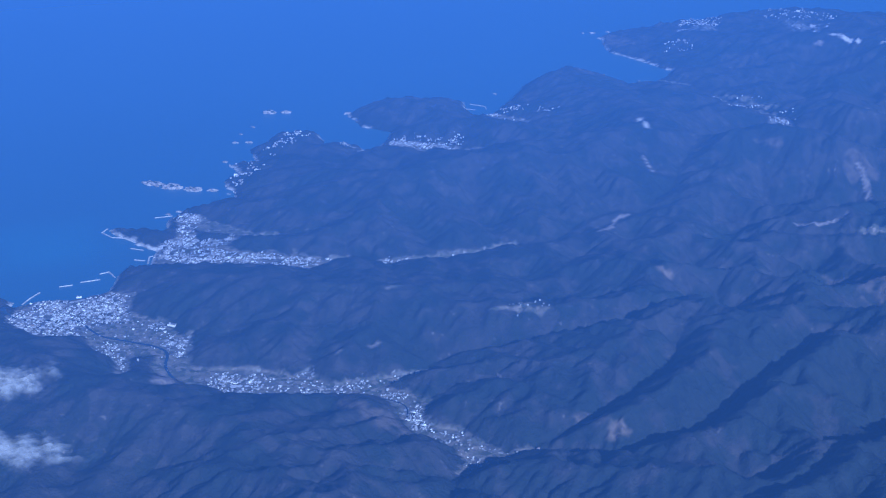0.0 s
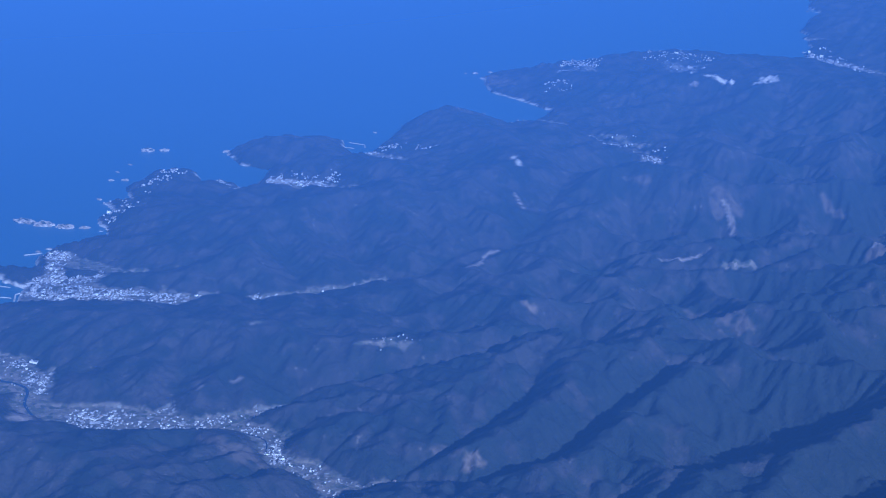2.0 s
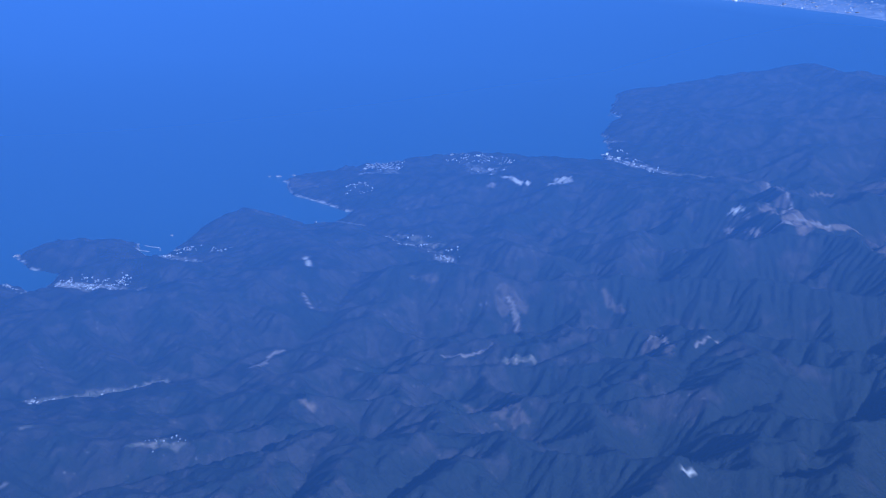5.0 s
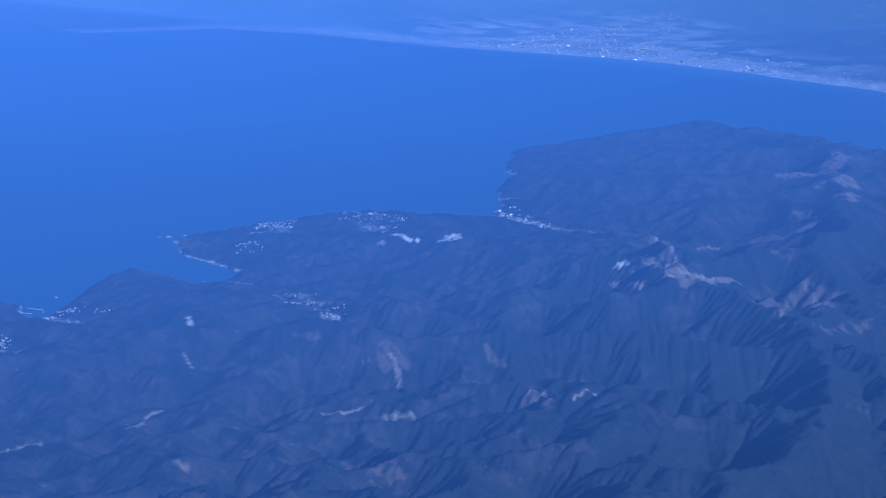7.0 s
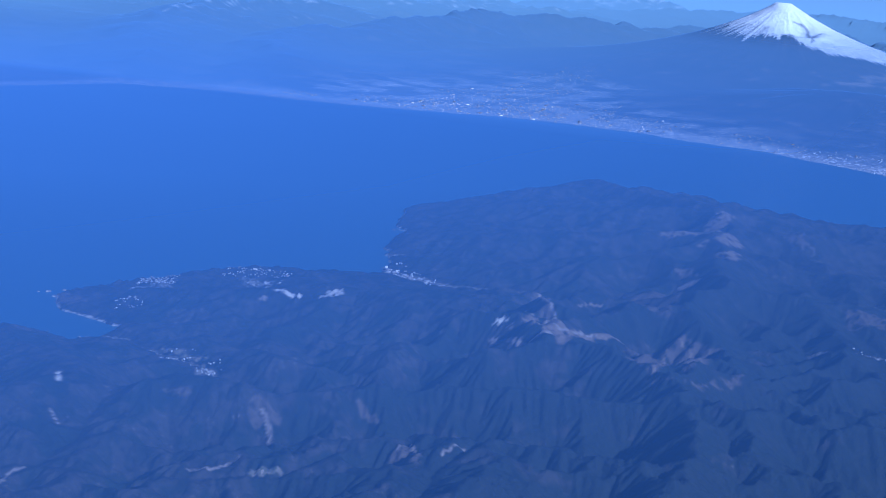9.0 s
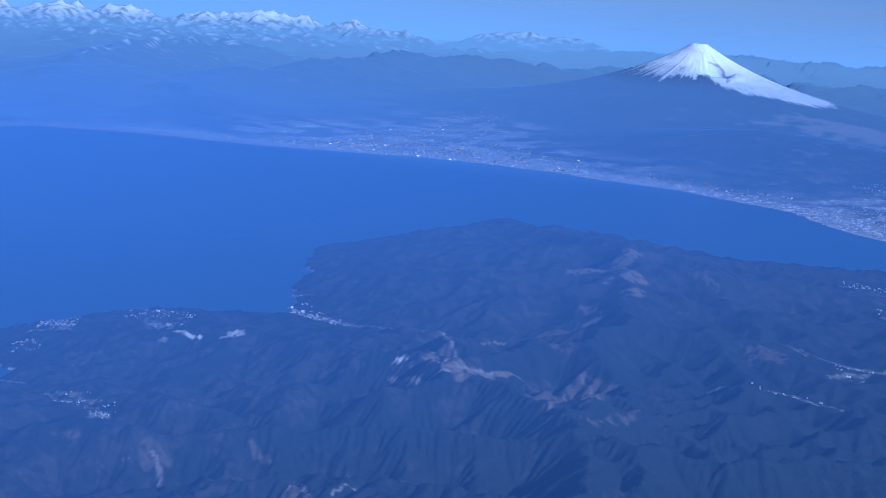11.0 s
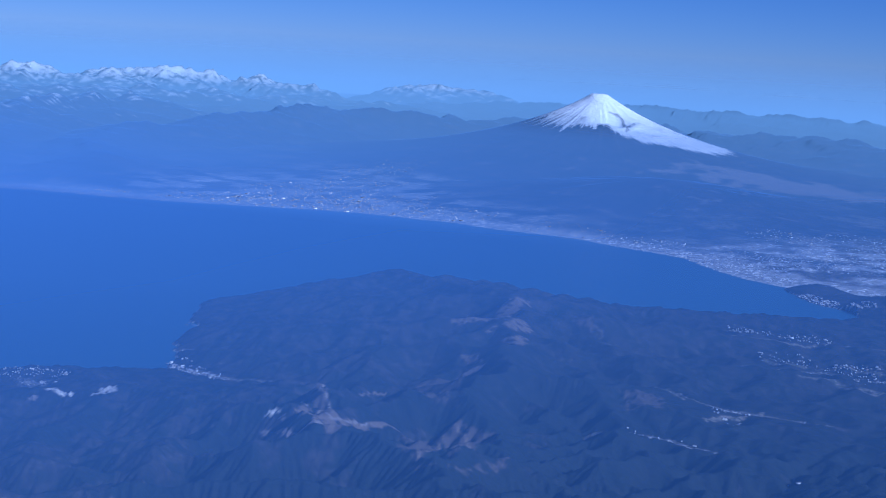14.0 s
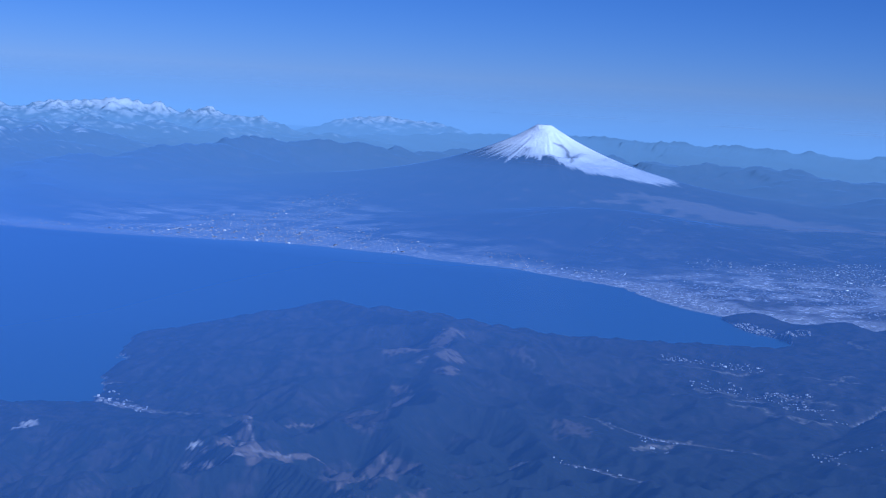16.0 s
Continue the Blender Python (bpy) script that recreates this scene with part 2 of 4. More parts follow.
def knolls(x, y):
    h = np.zeros_like(x)
    for cx, cy, reach, top in HILLS:
        d = np.hypot(x - cx, y - cy) / reach * (1 + .5 * fbm(x, y, .8, 3, 71))
        h = np.maximum(h, top * np.clip(1 - d, 0, 1) ** .8 * (.8 + .4 * ridged(x, y, .7, 3, 72)))
    return h


# ---------------------------------------------------------------- the peninsula's relief, worn by running water
def mean_round(h, times_over):
    for k in range(times_over):
        p = np.pad(h, 1, mode="edge")
        h = (p[:-2, 1:-1] + p[2:, 1:-1] + p[1:-1, :-2] + p[1:-1, 2:] + h) / 5
    return h


def spread(h, nx, ny):
    """A grid drawn out to another count of cells."""
    u, v = np.linspace(0, h.shape[1] - 1.001, nx), np.linspace(0, h.shape[0] - 1.001, ny)
    i, j = u.astype(int), v.astype(int)
    a, b = (u - i)[None], (v - j)[:, None]
    p = h[j] * (1 - b) + h[j + 1] * b
    return p[:, i] * (1 - a) + p[:, i + 1] * a


def wear(cell, rounds, planned_weight, before=None):
    """Slopes cut by running water until each stream falls as its catchment lets it."""
    x, y = np.meshgrid(np.arange(-10, 9.001, cell), np.arange(-4, 33.001, cell))
    wx, wy = x + .12 * fbm(x, y, 1.2, 3, 31), y + .12 * fbm(x, y, 1.2, 3, 37)
    if before is None:
        land = shore(x, y, COAST + [(9, 33)], .1, 51)
    else:
        land = spread(before[1], x.shape[1], x.shape[0])
        close = np.abs(land) < .2
        land[close] = shore(x[close], y[close], COAST + [(9, 33)], .1, 51)
    crest_d, crest_h = np.full(x.shape, 1e9), np.zeros(x.shape)
    cover, wsum = np.zeros(x.shape), np.full(x.shape, 1e-6)
    for line in RIDGES:
        part_of = window(x, y, line, 3.0)
        d, h = near_line(wx[part_of], wy[part_of], line)
        w = np.exp(-(d / 1.1) ** 2) + .002 / (1 + d)
        cover[part_of] += w * h
        wsum[part_of] += w
        better = d < crest_d[part_of]
        crest_d[part_of], crest_h[part_of] = np.where(better, d, crest_d[part_of]), np.where(better, h, crest_h[part_of])
    cover /= wsum
    floor_d, floor_h, in_valley = np.maximum(land, 0), np.zeros(x.shape), np.zeros(x.shape, bool)
    open_floor = np.zeros(x.shape, bool)
    frill = fbm(x, y, .4, 3, 41)
    for line in VALLEYS:
        part_of = window(x, y, line, 1.6)
        d, wide, low = near_line(wx[part_of], wy[part_of], line)
        d = d - np.maximum(wide, .6 * cell) - .09 * np.minimum(wide, .3) / .3 * frill[part_of]
        better = d < floor_d[part_of]
        floor_d[part_of], floor_h[part_of] = np.where(better, d, floor_d[part_of]), np.where(better, low, floor_h[part_of])
        in_valley[part_of] |= d < 0
        open_floor[part_of] |= (d < 0) & (wide > .045)
    for ring, (xa, ha), (xb, hb) in FLOORS:
        part_of = window(x, y, ring, 1.2)
        d = -shore(x[part_of], y[part_of], ring, .06, 53)
        better = d < floor_d[part_of]
        floor_d[part_of] = np.where(better, d, floor_d[part_of])
        floor_h[part_of] = np.where(better, ha + (hb - ha) * np.clip((x[part_of] - xa) / (xb - xa), 0, 1), floor_h[part_of])
        in_valley[part_of] |= d < 0
        open_floor[part_of] |= d < 0
    base = (land <= 0) | in_valley
    open_floor &= (land > 0)
    level = np.where(land <= 0, -.012, floor_h)
    q = np.clip(floor_d, 0, None)
    h = floor_h + np.maximum(crest_h - floor_h, .05) * q / (q + crest_d + .02)
    grain = ridged(x + .1 * fbm(x, y, .9, 3, 65), y * .34, .5, 3, 63) - .5              # spurs run north and south
    h = np.where(base, level, h + .02 * fbm(x, y, .6, 4, 61) + (.012 + .07 * smooth(15, 7, y)) * (.3 + .7 * smooth(-4.2, -2.2, x)) * grain * smooth(0, .5, q) * smooth(.05, .4, h))
    planned = h.copy()
    ny, nx = x.shape
    if before is not None:
        h = spread(before[0], nx, ny)
    n = nx * ny
    flat_base, index = base.ravel(), np.arange(n).reshape(ny, nx)
    steps = [(-1, -1), (-1, 0), (-1, 1), (0, -1), (0, 1), (1, -1), (1, 0), (1, 1)]
    gen = np.random.default_rng(5)
    edge = np.zeros((ny, nx), bool)
    edge[0], edge[-1], edge[:, 0], edge[:, -1] = True, True, True, True
    for turn in range(rounds):
        h = np.where(base, level, planned_weight * planned + (1 - planned_weight) * h)
        for k in range(24):
            p = np.pad(h, 1, mode="edge")
            low = np.full(h.shape, 9.0)
            for j, i in steps:
                np.minimum(low, p[1 + j:1 + j + ny, 1 + i:1 + i + nx], out=low)
            h = np.where((h <= low) & ~base & ~edge, low + 2e-5, h)
        p, pi = np.pad(h, 1, constant_values=9.0), np.pad(index, 1, mode="edge")
        best, to, far = np.zeros(h.shape), index.copy(), np.ones(h.shape)
        for j, i in steps:
            run = math.hypot(i, j)
            s = (h - p[1 + j:1 + j + ny, 1 + i:1 + i + nx]) / run * (.8 + .4 * gen.random(h.shape))
            better = s > best
            best[better], to[better], far[better] = s[better], pi[1 + j:1 + j + ny, 1 + i:1 + i + nx][better], run
        to = to.ravel()
        root = flat_base | (to == np.arange(n))
        to = np.append(np.where(root, n, to), n)
        area, ptr = np.append(np.ones(n), 0.0), to.copy()
        for k in range(11):
            area = area + np.bincount(ptr, weights=area, minlength=n + 1)
            area[n] = 0
            ptr = ptr[ptr]
        rise = np.append(np.where(root, 0, .62 * np.maximum(area[:n] * (cell / .04) ** 2, 1.0) ** -.36 * far.ravel() * cell), 0.0)
        ptr = to.copy()
        start = np.append(np.where(root, level.ravel() * flat_base + .02 * ~flat_base, 0), 0.0)
        for k in range(11):
            rise = rise + rise[ptr]
            start = start + start[ptr]
            ptr = ptr[ptr]
        up, start = rise[:n].reshape(ny, nx), start[:n].reshape(ny, nx)
        top = up.copy()                                   # the crests round each place
        for k in range(round(.48 / cell)):
            p = np.pad(top, 1, mode="edge")
            top = np.maximum(top, np.maximum(np.maximum(p[:-2, 1:-1], p[2:, 1:-1]), np.maximum(p[1:-1, :-2], p[1:-1, 2:])))
        top = mean_round(top, round(30 * (.04 / cell) ** 2))
        room = np.maximum(cover - start, .04)
        h = start + up * np.clip(room / np.maximum(top, .02), .1, 3.0)
        h = np.where(base, level, h)
    short = np.clip(crest_h - h, 0, .6) * np.exp(-(crest_d / .4) ** 2)      # bring the crests to their heights
    h = np.where(base, level, h + mean_round(short, round(12 * (.04 / cell) ** 2)))
    for k in range(round(1.6 / cell) if before is not None else 0):         # slopes that are too steep slip
        p = np.pad(h, 1, mode="edge")
        for j, i in steps:
            h = np.minimum(h, p[1 + j:1 + j + ny, 1 + i:1 + i + nx] + .75 * cell * math.hypot(i, j))
    h = np.where(base, h, .6 * h + .4 * mean_round(h, 1))
    h = np.where(land > 0, np.maximum(h, np.minimum(.004 + .35 * land, .03)), h)
    return np.where(land > 0, np.maximum(h, knolls(x, y)), -.02 + 0 * h), land, open_floor


CELL = 0.032
SX, SY = np.arange(-10, 9.001, CELL), np.arange(-4, 33.001, CELL)
RELIEF, LAND_MAP, FLOOR = wear(CELL, 2, .15, wear(.08, 4, .35))

AT_X, AT_Y = np.meshgrid(SX, SY)
OLD = np.maximum(.6 * smooth(14.5, 18.5, AT_Y), .5 * smooth(-2.2, -4.5, AT_X)) * (LAND_MAP > .1) * ~FLOOR   # the worn volcano and the low coast hills have smooth flanks
RELIEF = RELIEF * (1 - OLD) + mean_round(RELIEF, 60) * OLD


def cubic(grid, x, y):
    """Smooth reading of a grid of the peninsula at arrays of places."""
    u, v = np.clip((x - SX[0]) / CELL, 1, len(SX) - 3.01), np.clip((y - SY[0]) / CELL, 1, len(SY) - 3.01)
    i, j = u.astype(int), v.astype(int)
    a, b = u - i, v - j

    def kernel(t):
        return [(-t + 2 * t ** 2 - t ** 3) / 2, (2 - 5 * t ** 2 + 3 * t ** 3) / 2, (t + 4 * t ** 2 - 3 * t ** 3) / 2, (t ** 3 - t ** 2) / 2]

    ka, kb = kernel(a), kernel(b)
    return sum(kb[m] * sum(ka[k] * grid[j + m - 1, i + k - 1] for k in range(4)) for m in range(4))


FALL_Y, FALL_X = np.gradient(mean_round(RELIEF, 5), CELL)


def gullies(x, y, across_x, across_y, size, seed):
    """Folds that run down the slope, -1 to 1: waves along the contour, joined from cell to cell."""
    gen = np.random.default_rng(seed)
    perm, off = gen.permutation(256), gen.random((256, 3))
    u, v = x / (1.1 * size), y / (1.1 * size)
    i, j = np.floor(u).astype(int), np.floor(v).astype(int)
    total, weights = np.zeros_like(x), np.full_like(x, 1e-4)
    for b in (-1, 0, 1):
        for a in (-1, 0, 1):
            k = perm[(perm[(i + a) & 255] + j + b) & 255]
            du, dv = u - i - a - off[k, 0], v - j - b - off[k, 1]
            w = np.exp(-2.2 * (du * du + dv * dv))
            total += w * np.cos(2 * np.pi * (1.1 * (du * across_x + dv * across_y) + .5 * off[k, 2]))
            weights += w
    return total / weights


def peninsula_height(x, y):
    h, land, flat = cubic(RELIEF, x, y), cubic(LAND_MAP, x, y), cubic(FLOOR * 1.0, x, y)
    rough = np.clip(1 - flat * 1.4, 0, 1) * smooth(.0, .12, land)
    fx, fy = cubic(FALL_X, x, y), cubic(FALL_Y, x, y)
    steep = np.hypot(fx, fy) + 1e-6
    ax, ay = -fy / steep, fx / steep
    folds = .018 * (.35 - np.abs(gullies(x, y, ax, ay, .42, 301))) + .028 * (.35 - np.abs(gullies(x, y, ax, ay, .2, 302)))
    folds = folds * (1 + .6 * smooth(-3.6, -1.6, x) * smooth(15, 12, y))
    h = h + rough * (folds * np.clip(steep / .3, .15, 1.3) * (.3 + .7 * smooth(19, 13, y)) + .012 * (ridged(x, y, .5, 3, 81) - .45) + .003 * fbm(x, y, .07, 2, 83))
    return np.where(land > 0, np.maximum(h, .0015 + .02 * np.clip(land, 0, .1)), -.02)


# ---------------------------------------------------------------- the far shore, its mountains
FUJI = (-10.95, 67.78)
FAR_RIDGES = [
    (.55, [(-23, 41, .45), (-25, 46, .75), (-29, 50, .9), (-31, 57, 1.2), (-30.2, 65, 1.5), (-28.9, 73.3, 1.95), (-26, 79, 1.75), (-23, 85, 1.5)]),
    (.6, [(-27.5, 40, .5), (-33, 46, .9), (-38, 55, 1.4), (-42, 66, 1.8), (-42, 78, 1.9)]),
    (.7, [(-64, 76, 2.9), (-62, 84, 3.05), (-60.4, 91.5, 3.03), (-56.6, 97, 3.03), (-55.9, 99.8, 3.2), (-53.6, 103, 3.2), (-52.7, 107, 2.9), (-46.2, 106.5, 2.85)]),
    (.8, [(-52, 75, 1.9), (-48, 88, 2.1), (-42, 100, 1.8), (-36, 108, 1.3)]),
    (.6, [(-45.6, 130, 2.4), (-45.4, 134.6, 2.88), (-43, 139, 2.7), (-41, 144, 2.4)]),
    (.8, [(-38, 118, 1.4), (-25, 126, 2.15), (-12, 124, 2.3), (0, 124, 2.2), (12, 122, 1.9), (24, 118, 1.6)]),
    (.8, [(-22, 90, 1.4), (-12, 92, 1.6), (-2, 88, 1.65), (6, 84, 1.5), (14, 80, 1.4), (28, 82, 1.6)]),
    (.8, [(11, 60, .9), (14, 54, 1.3), (15, 48, 1.1), (13, 42, .8), (12, 36, .7)]),
    (.6, [(5, 74, 1.1), (10, 71, 1.2), (14, 66, .9)])]
ASHITAKA = (-4.4, 51.0)


def cone(x, y):
    """The volcano with its gullies, its crater and the pit in its side."""
    dx, dy = x - FUJI[0], y - FUJI[1]
    r, a = np.hypot(dx, dy), np.arctan2(dy, dx)
    s = np.maximum(r - .36, 0)
    h = 3.16 * np.exp(-s / 5.2) + .85 * np.exp(-(s / 15) ** 1.7) - .27
    ca, sa = np.cos(a), np.sin(a)
    rills = np.abs(lattice(ca * 9 + .12 * r, sa * 9, 91)) + .5 * np.abs(lattice(ca * 19 + .1 * r, sa * 19, 92))
    h = h - .13 * (.55 - rills) * smooth(.4, 1.6, r) * np.exp(-r / 7)
    h = h - .22 * smooth(.34, .12, r) + .05 * lattice(ca * 2.2 + 4, sa * 2.2, 93) * smooth(.8, .3, r)
    px, py = x - (FUJI[0] + 1.4), y - (FUJI[1] - 2.15)
    p = np.hypot(px, py)
    h = h - .42 * np.exp(-(p / .62) ** 2) + .1 * np.exp(-((p - .95) / .3) ** 2) * (px - py > .5)
    return h


def mott_fine(x, y):
    return fbm(x, y, .5, 3, 173)


def mainland_height(x, y):
    land = shore(x, y, BAY, .05, 151)
    rest = np.full(x.shape, 1e-6)
    h = .004 + .02 * smooth(0, 8, land) + .3 * smooth(7, 22, land)
    for reach, line in FAR_RIDGES:
        wx, wy = x + 1.3 * fbm(x, y, 7, 3, 101), y + 1.3 * fbm(x, y, 7, 3, 107)
        d, top = near_line(wx, wy, line)
        wide = reach * (4 + 2.2 * top)
        h = np.maximum(h, top * np.clip(1 - d / (wide * 1.5), 0, 1) ** 1.15)
    body = h.copy()
    h = h * (.72 + .42 * (ridged(x, y, 4.2, 6, 111, .55) * (1 - .3 * smooth(108, 114, y) * (x > -38)) + .16 * smooth(108, 114, y) * (x > -38))) + .02 * smooth(.1, .4, body) * fbm(x, y, .9, 4, 113) + .3 * smooth(2.2, 2.9, body) * (ridged(x, y, 1.1, 3, 115) - .35) * (x < -35)
    dx, dy = x - ASHITAKA[0], y - ASHITAKA[1]
    r, a = np.hypot(dx, dy * .95), np.arctan2(dy, dx)
    cuts = np.abs(lattice(np.cos(a) * 5, np.sin(a) * 5, 121)) + .4 * np.abs(lattice(np.cos(a) * 11 + r * .2, np.sin(a) * 11, 122))
    ashi = 1.25 * np.exp(-(r / 6.4) ** 1.35) * (.9 + .22 * cuts * smooth(.5, 3, r)) - .07
    h = np.maximum(h, ashi)
    h = np.maximum(h, cone(x, y))
    h = np.maximum(h, knolls(x, y))
    edge = smooth(-.02, 2.5, land)
    return np.where(land > 0, np.maximum(h * edge, .004 + .002 * np.clip(land, 0, 3)), -.03), land


# ---------------------------------------------------------------- materials
def shader(name):
    m = bpy.data.materials.new(name)
    m.use_nodes = True
    return m, m.node_tree.nodes, m.node_tree.links, m.node_tree.nodes["Principled BSDF"]


def noise_node(nodes, links, coords, scale, detail=6.0, rough=0.55):
    n = nodes.new("ShaderNodeTexNoise")
    n.inputs["Scale"].default_value, n.inputs["Detail"].default_value, n.inputs["Roughness"].default_value = scale, detail, rough
    links.new(coords, n.inputs["Vector"])
    return n.outputs["Fac"]


def ramp(nodes, links, value, low, high):
    r = nodes.new("ShaderNodeMapRange")
    r.interpolation_type = "SMOOTHSTEP"
    r.inputs["From Min"].default_value, r.inputs["From Max"].default_value = low, high
    links.new(value, r.inputs["Value"])
    return r.outputs["Result"]


def blend(nodes, links, fac, a, b):
    """Mix two colours (sockets or tuples) by fac (a socket or a number)."""
    m = nodes.new("ShaderNodeMix")
    m.data_type = "RGBA"
    for value, socket in ((fac, m.inputs[0]), (a, m.inputs[6]), (b, m.inputs[7])):
        if isinstance(value, bpy.types.NodeSocket):
            links.new(value, socket)
        else:
            socket.default_value = value if isinstance(value, float) else (*value, 1)
    return m.outputs[2]


def times(nodes, links, a, b):
    m = nodes.new("ShaderNodeMath")
    m.operation = "MULTIPLY"
    for value, socket in ((a, m.inputs[0]), (b, m.inputs[1])):
        if isinstance(value, bpy.types.NodeSocket):
            links.new(value, socket)
        else:
            socket.default_value = value
    return m.outputs[0]


def land_material(name, grain, town_tones):
    """Winter woods with clearings; fields, towns, bare rock, dry grass, sand and snow where the ground carries them."""
    m, nodes, links, out = shader(name)
    where = nodes.new("ShaderNodeNewGeometry").outputs["Position"]
    big = noise_node(nodes, links, where, .03 / grain)
    mid = noise_node(nodes, links, where, .2 / grain, 8, .66)
    fine = noise_node(nodes, links, where, 1.1 / grain, 4, .7)
    colour = blend(nodes, links, ramp(nodes, links, mid, .36, .66), (.014, .019, .02), (.042, .039, .04))
    colour = blend(nodes, links, times(nodes, links, ramp(nodes, links, big, .44, .62), .5), colour, (.034, .033, .032))
    stand = nodes.new("ShaderNodeTexVoronoi")                # stands of one age, felled and planted plot by plot
    stand.inputs["Scale"].default_value = .33 / grain
    links.new(where, stand.inputs["Vector"])
    lot = nodes.new("ShaderNodeSeparateColor")
    links.new(stand.outputs["Color"], lot.inputs[0])
    colour = blend(nodes, links, times(nodes, links, ramp(nodes, links, lot.outputs[0], .7, .74), .4), colour, (.054, .049, .045))
    colour = blend(nodes, links, times(nodes, links, ramp(nodes, links, lot.outputs[1], .75, .78), .5), colour, (.012, .019, .015))
    clear = noise_node(nodes, links, where, 1.0 / grain, 4, .6)
    colour = blend(nodes, links, times(nodes, links, times(nodes, links, ramp(nodes, links, clear, .63, .66), ramp(nodes, links, mid, .46, .6)), .8), colour, (.12, .105, .092))
    speck = nodes.new("ShaderNodeTexVoronoi")
    speck.inputs["Scale"].default_value = 1.3 / grain
    links.new(where, speck.inputs["Vector"])
    plot = nodes.new("ShaderNodeSeparateColor")
    links.new(speck.outputs["Color"], plot.inputs[0])
    covers = {
        "cedar": blend(nodes, links, fine, (.008, .015, .014), (.021, .027, .025)),
        "field": blend(nodes, links, plot.outputs[0], (.06, .07, .052), (.2, .17, .14)),
        "urban": blend(nodes, links, ramp(nodes, links, plot.outputs[2], .86, .93), blend(nodes, links, plot.outputs[1], *town_tones[:2]), town_tones[2]),
        "scrub": blend(nodes, links, fine, (.055, .046, .04), (.105, .087, .073)),
        "grass": blend(nodes, links, fine, (.1, .08, .062), (.19, .15, .115)),
        "bare": blend(nodes, links, fine, (.15, .125, .11), (.27, .235, .21)),
        "sand": blend(nodes, links, fine, (.36, .34, .30), (.66, .64, .60)),
        "snow": blend(nodes, links, fine, (.82, .84, .87), (.92, .93, .95))}
    for key, tone in covers.items():
        a = nodes.new("ShaderNodeAttribute")
        a.attribute_name = key
        colour = blend(nodes, links, a.outputs["Fac"], colour, tone)
    shade = blend(nodes, links, fine, (.72, .72, .72), (1.25, 1.25, 1.25))
    mult = nodes.new("ShaderNodeMix")
    mult.data_type, mult.blend_type = "RGBA", "MULTIPLY"
    mult.inputs[0].default_value = .8
    links.new(colour, mult.inputs[6])
    links.new(shade, mult.inputs[7])
    links.new(mult.outputs[2], out.inputs["Base Color"])
    out.inputs["Roughness"].default_value = .9
    out.inputs["Specular IOR Level"].default_value = .15
    bump = nodes.new("ShaderNodeBump")
    bump.inputs["Strength"].default_value, bump.inputs["Distance"].default_value = .9, .5 * grain
    links.new(fine, bump.inputs["Height"])
    folds = nodes.new("ShaderNodeBump")
    folds.inputs["Strength"].default_value, folds.inputs["Distance"].default_value = .8, .9 * grain
    crease = nodes.new("ShaderNodeTexNoise")
    crease.noise_type = "RIDGED_MULTIFRACTAL"
    crease.inputs["Scale"].default_value, crease.inputs["Detail"].default_value, crease.inputs["Roughness"].default_value = .17 / grain, 6, .55
    links.new(where, crease.inputs["Vector"])
    links.new(crease.outputs["Fac"], folds.inputs["Height"])
    links.new(folds.outputs["Normal"], bump.inputs["Normal"])
    links.new(bump.outputs["Normal"], out.inputs["Normal"])
    return m


def plain_material(name, a, b, scale, rough=.7, spec=.3):
    m, nodes, links, out = shader(name)
    where = nodes.new("ShaderNodeNewGeometry").outputs["Position"]
    n = noise_node(nodes, links, where, scale)
    links.new(blend(nodes, links, ramp(nodes, links, n, .35, .65), a, b), out.inputs["Base Color"])
    out.inputs["Roughness"].default_value, out.inputs["Specular IOR Level"].default_value = rough, spec
    return m


def water_material():
    m, nodes, links, out = shader("sea_water")
    where = nodes.new("ShaderNodeNewGeometry").outputs["Position"]
    slow = noise_node(nodes, links, where, .012, 4)
    a = nodes.new("ShaderNodeAttribute")
    a.attribute_name = "shallow"
    deep = blend(nodes, links, slow, (.04, .1, .165), (.046, .113, .185))
    links.new(blend(nodes, links, a.outputs["Fac"], deep, (.055, .17, .26)), out.inputs["Base Color"])
    out.inputs["Roughness"].default_value, out.inputs["IOR"].default_value = .32, 1.33
    waves = noise_node(nodes, links, where, 3.0, 5, .6)
    bump = nodes.new("ShaderNodeBump")
    bump.inputs["Strength"].default_value, bump.inputs["Distance"].default_value = .35, .12
    links.new(waves, bump.inputs["Height"])
    links.new(bump.outputs["Normal"], out.inputs["Normal"])
    return m


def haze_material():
    """Haze put in as a tinted surface: lets most light through and scatters the rest."""
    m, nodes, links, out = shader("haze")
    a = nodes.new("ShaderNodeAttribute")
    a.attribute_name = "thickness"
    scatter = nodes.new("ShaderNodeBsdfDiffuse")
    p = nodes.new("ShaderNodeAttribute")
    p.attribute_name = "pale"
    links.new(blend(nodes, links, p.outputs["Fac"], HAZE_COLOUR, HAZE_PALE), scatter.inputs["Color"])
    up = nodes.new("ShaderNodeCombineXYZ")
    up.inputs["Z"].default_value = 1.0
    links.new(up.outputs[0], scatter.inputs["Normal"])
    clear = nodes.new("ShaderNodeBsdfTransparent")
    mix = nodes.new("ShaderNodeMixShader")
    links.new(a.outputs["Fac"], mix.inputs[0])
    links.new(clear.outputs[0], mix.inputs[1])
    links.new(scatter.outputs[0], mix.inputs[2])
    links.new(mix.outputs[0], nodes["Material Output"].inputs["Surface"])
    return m


